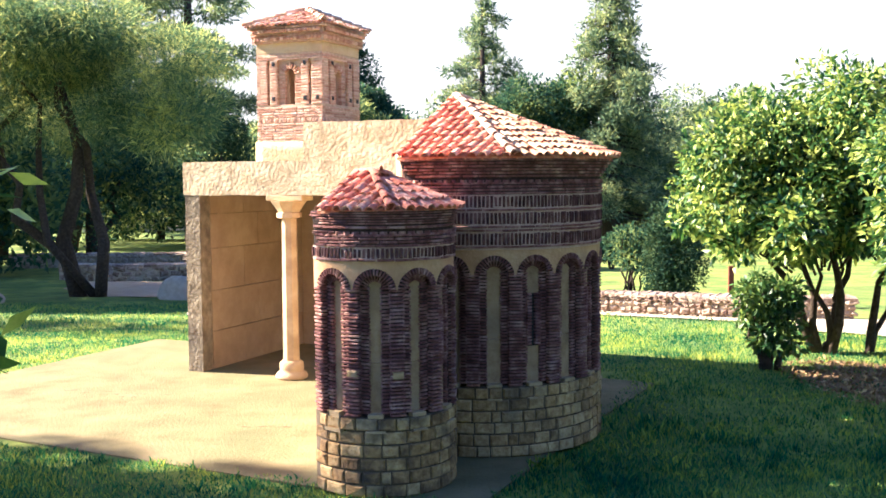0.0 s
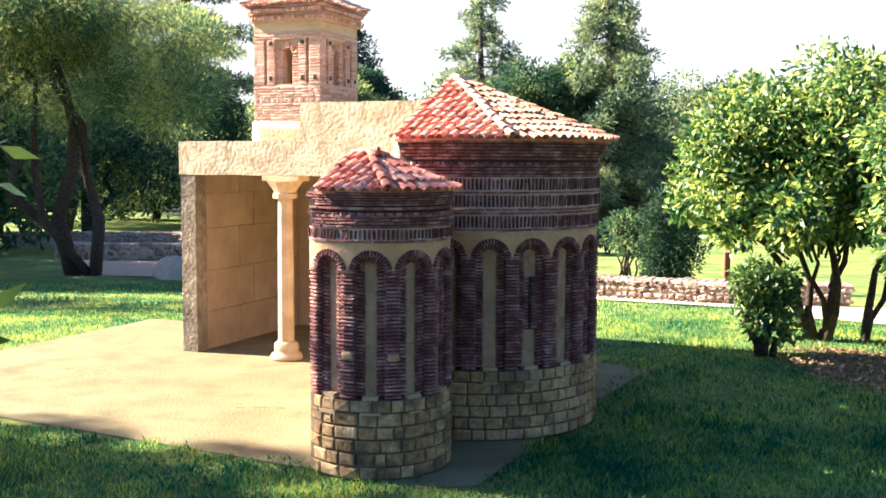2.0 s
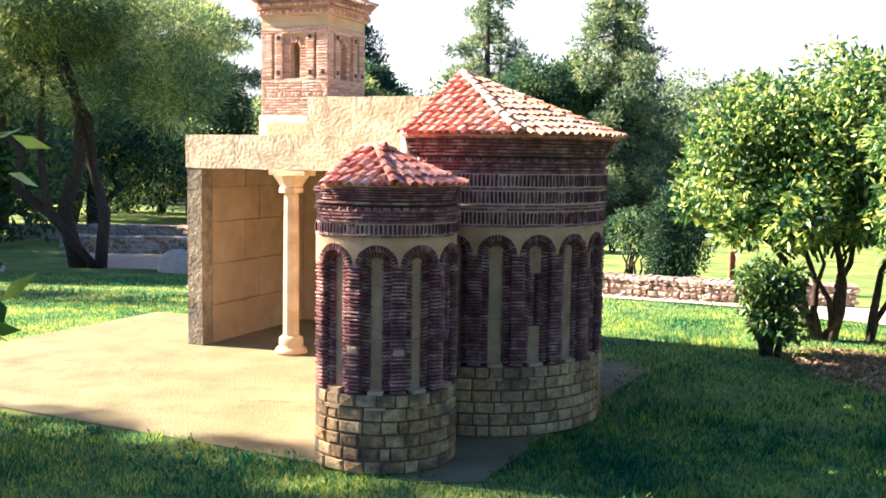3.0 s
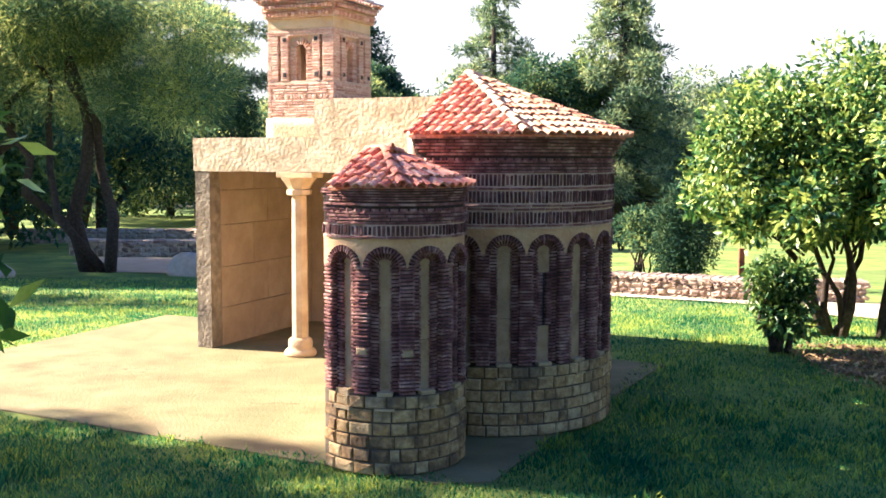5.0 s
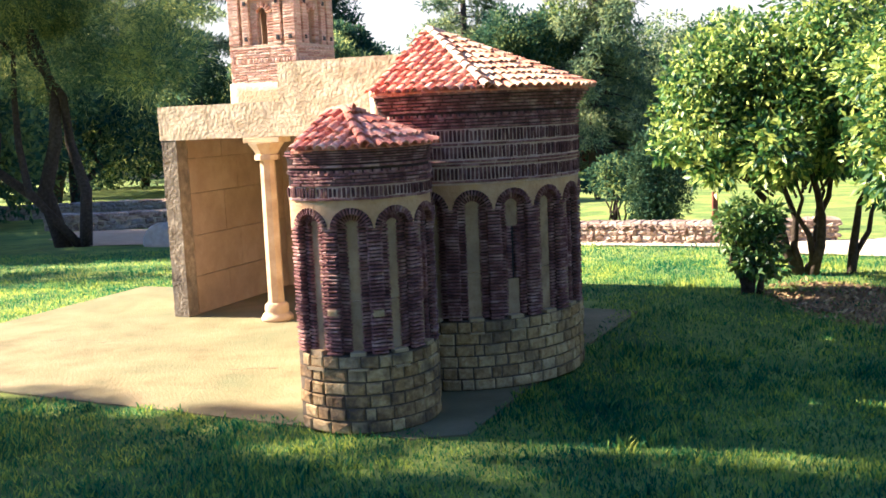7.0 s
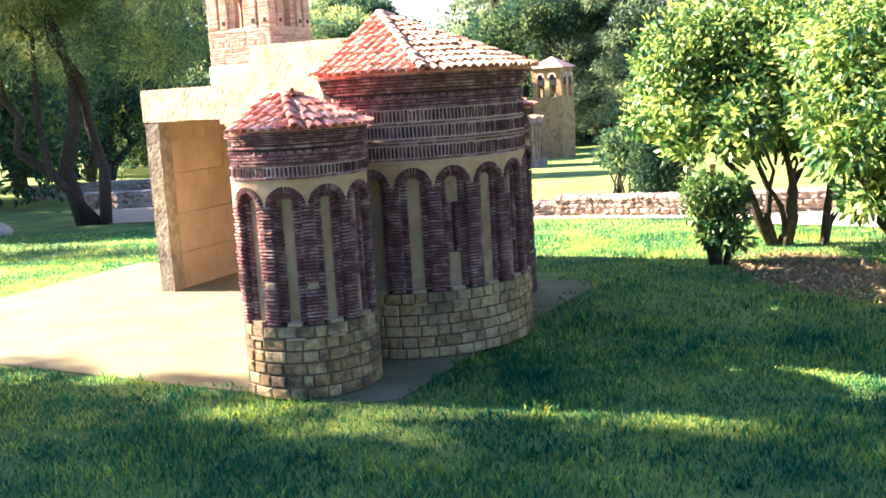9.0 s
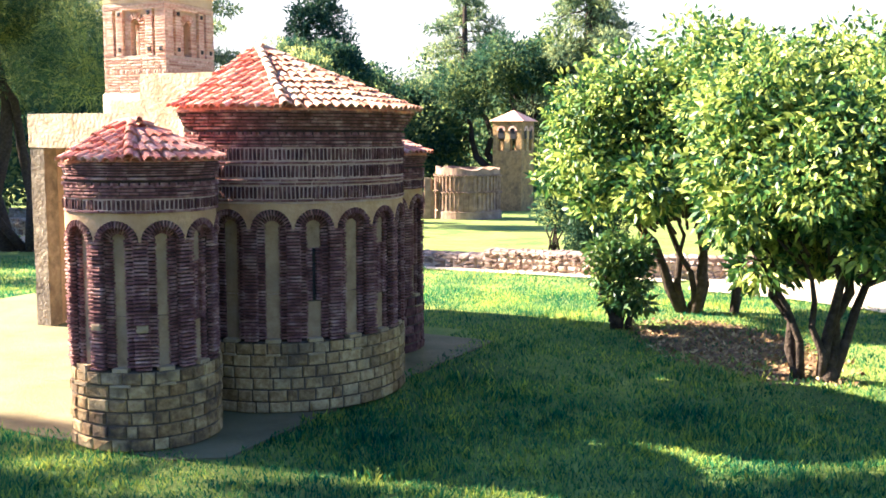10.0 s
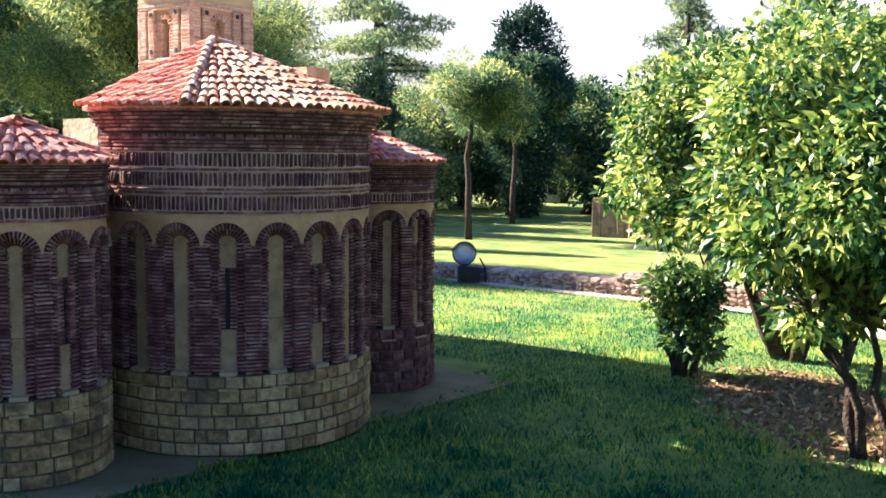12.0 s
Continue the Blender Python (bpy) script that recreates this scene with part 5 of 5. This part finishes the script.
def floodlight():
    z = gz(-.8, 14.3)
    f = thing("floodlight", "black garden floodlight with round glass front", "lamp", Matrix.Translation((-.8, 14.3, z)) @ Matrix.Rotation(radians(20), 4, "Z"))
    bm = bmesh.new()
    box(bm, -.15, .15, -.12, .12, 0, .23, .02)
    part("ballast_box", bm, BLACK, f, "black box")
    bm = bmesh.new()
    lathe(bm, [(.06, -.22), (.12, -.16), (.165, 0), (.165, .02)], 28)
    bmesh.ops.rotate(bm, verts=bm.verts, matrix=Matrix.Rotation(radians(78), 3, "X"))
    bmesh.ops.translate(bm, verts=bm.verts, vec=(-.06, .02, .40))
    head = part("housing", bm, BLACK, f, "round black housing", True)
    for nm, rr, d, mat, lb in (("reflector", .145, .022, STEEL, "bright metal reflector"), ("glass", .15, .034, GLASS, "round clear glass")):
        bm = bmesh.new()
        lathe(bm, [(rr, d), (rr, d + .006), (rr * .5, d + .009)], 28)
        bmesh.ops.rotate(bm, verts=bm.verts, matrix=Matrix.Rotation(radians(78), 3, "X"))
        bmesh.ops.translate(bm, verts=bm.verts, vec=(-.06, .02, .40))
        part(nm, bm, mat, head, lb, True)
    bm = bmesh.new()
    tube(bm, [(.24, 0, .0), (.22, 0, .22), (.15, 0, .34)], [.012, .012, .012], 6)
    part("bracket", bm, BLACK, f, "thin black bracket")


floodlight()


# ---------------------------------------------------------------- other models in the distance
def far_church():
    x, y = 0.35, 31.0
    z = gz(x, y)
    c = thing("ruined_model_church", "distant small brick model of a ruined round church apse", "model church", Matrix.Translation((x, y, z)) @ Matrix.Rotation(radians(-8), 4, "Z") @ Matrix.Diagonal((.82, .82, 1, 1)))
    bm = bmesh.new()
    lathe(bm, [(1.28, 0), (1.28, .25), (1.22, .26), (1.20, 1.0), (1.20, 1.56), (1.05, 1.58), (1.05, .4)], 40)
    for v in bm.verts:
        if v.co.z > 1.3:
            v.co.z += .12 * noise.noise(Vector((v.co.x * 2.2, v.co.y * 2.2, 4))) - .03
    part("apse_wall", bm, RUIN, c, "rounded brick apse")
    bricks = []
    for row, (za, zc) in enumerate(((.30, .78), (.88, 1.28))):
        for k in range(22):
            a = math.pi + math.pi * (k + .5) / 22
            m = Matrix.Rotation(a, 4, "Z") @ Matrix.Translation((1.23, 0, (za + zc) / 2))
            bricks.append(scaled(m, .05, .06, zc - za))
            for j in range(3):
                b = math.pi * (j + .5) / 3
                a2 = a + math.pi / 44
                m = Matrix.Rotation(a2, 4, "Z") @ Matrix.Translation((1.24, .075 * math.cos(b), zc + .06 * math.sin(b))) @ Matrix.Rotation(b, 4, "X")
                bricks.append(scaled(m, .09, .04, .06))
    pieces("pilaster", BLOCKS, bricks, c, RUIN, RUIN, 200)
    for x0, x1, y0, h in ((-2.4, -2.05, -.9, 1.15), (-2.05, -1.1, -.85, .85), (-1.45, -1.2, -.95, 1.25)):
        bm = bmesh.new()
        box(bm, x0, x1, y0, -.7, 0, h, .03)
        roughen(bm, .04, 3)
        part("ruined_wall", bm, RUIN, c, "broken stone wall")
    t = thing("model_bell_tower", "distant small stone model bell tower with two arched openings", "model tower", Matrix.Translation((1.75, 36.5, gz(1.75, 36.5))) @ Matrix.Rotation(radians(-24), 4, "Z") @ Matrix.Diagonal((.82, .82, .93, 1)))
    bm = bmesh.new()
    box(bm, -.68, .68, -.68, .68, 0, 2.3, .02)
    roughen(bm, .015, 4)
    part("shaft", bm, STONE, t, "tan rendered walls")
    for sx, sy in ((-.55, -.55), (0, -.55), (.55, -.55), (-.55, 0), (.55, 0), (-.55, .55), (0, .55), (.55, .55)):
        bm = bmesh.new()
        box(bm, sx - .13, sx + .13, sy - .13, sy + .13, 2.3, 3.05, .01)
        part("belfry_pier", bm, STONE, t)
    bm = bmesh.new()
    box(bm, -.69, .69, -.69, .69, 3.05, 3.42, .02)
    part("belfry_top", bm, STONE, t)
    for a in (0, 90, 180, 270):
        R = Matrix.Rotation(radians(a), 3, "Z")
        for s in (-.275, .275):
            bm = bmesh.new()
            for j in range(7):
                b = math.pi * (j + .5) / 7
                p = R @ Vector((s + .16 * math.cos(b), -.70, 3.05 + .16 * math.sin(b)))
                box(bm, p.x - .04, p.x + .04, p.y - .04, p.y + .04, p.z - .035, p.z + .035)
            part("arch", bm, BRICK_T, t)
            bm = bmesh.new()
            box(bm, s - .13, s + .13, -.694, -.68, 2.75, 3.15, m=R.to_4x4())
            part("opening_shade", bm, BLACK, t, "dark belfry opening")
    bm = bmesh.new()
    vs = [bm.verts.new((sx * .82, sy * .82, 3.42)) for sx, sy in ((-1, -1), (1, -1), (1, 1), (-1, 1))]
    tv = bm.verts.new((0, 0, 3.85))
    bm.faces.new(vs[::-1])
    for i in range(4):
        bm.faces.new((vs[i], vs[(i + 1) % 4], tv))
    part("roof", bm, TILE, t, "low red tiled roof")


far_church()


def car():
    x, y = 4.6, 50.0
    c = thing("parked_car", "small red car parked far off between trees", "car", Matrix.Translation((x, y, gz(x, y))) @ Matrix.Rotation(radians(8), 4, "Z"))
    bm = bmesh.new()
    box(bm, -1.9, 1.9, -.8, .8, .28, .85, .15)
    part("body", bm, RED, c, "red painted body", True)
    bm = bmesh.new()
    box(bm, -.9, 1.3, -.7, .7, .80, 1.35, .22)
    part("cabin", bm, DARK_GLASS, c, "dark glazed cabin", True)
    for sx in (-1.2, 1.2):
        for sy in (-.75, .75):
            bm = bmesh.new()
            lathe(bm, [(.3, -.1), (.32, -.08), (.32, .08), (.3, .1)], 18)
            bmesh.ops.rotate(bm, verts=bm.verts, matrix=Matrix.Rotation(radians(90), 3, "X"))
            bmesh.ops.translate(bm, verts=bm.verts, vec=(sx, sy, .31))
            part("wheel", bm, BLACK, c, "black tyre")


car()


def far_house(x, y, w, h, rot, label):
    c = thing("park_building", label, "building", Matrix.Translation((x, y, gz(x, y))) @ Matrix.Rotation(radians(rot), 4, "Z"))
    bm = bmesh.new()
    box(bm, -w / 2, w / 2, -2, 2, -.3, h, .03)
    part("wall", bm, CREAM, c, "cream rendered wall")
    for i in range(int(w / 1.6)):
        bm = bmesh.new()
        s = -w / 2 + 1 + 1.6 * i
        box(bm, s - .3, s + .3, -2.06, -1.99, h * .3, h * .75, .02)
        part("window", bm, DARK_GLASS, c, "dark window")
    bm = bmesh.new()
    for sg in (-1, 1):
        a, b = bm.verts.new((-w / 2 - .3, sg * 2.4, h)), bm.verts.new((w / 2 + .3, sg * 2.4, h))
        d, e = bm.verts.new((w / 2 + .3, 0, h + 1)), bm.verts.new((-w / 2 - .3, 0, h + 1))
        bm.faces.new((a, b, d, e))
    bmesh.ops.solidify(bm, geom=bm.faces[:], thickness=.12)
    part("roof", bm, TILE, c, "red tiled roof")


far_house(-21.3, 58.0, 5.0, 2.6, 0, "low cream building far behind the trees")
far_house(-10.0, 62.0, 3.2, 1.6, 10, "small cream building with a red roof in the distance")
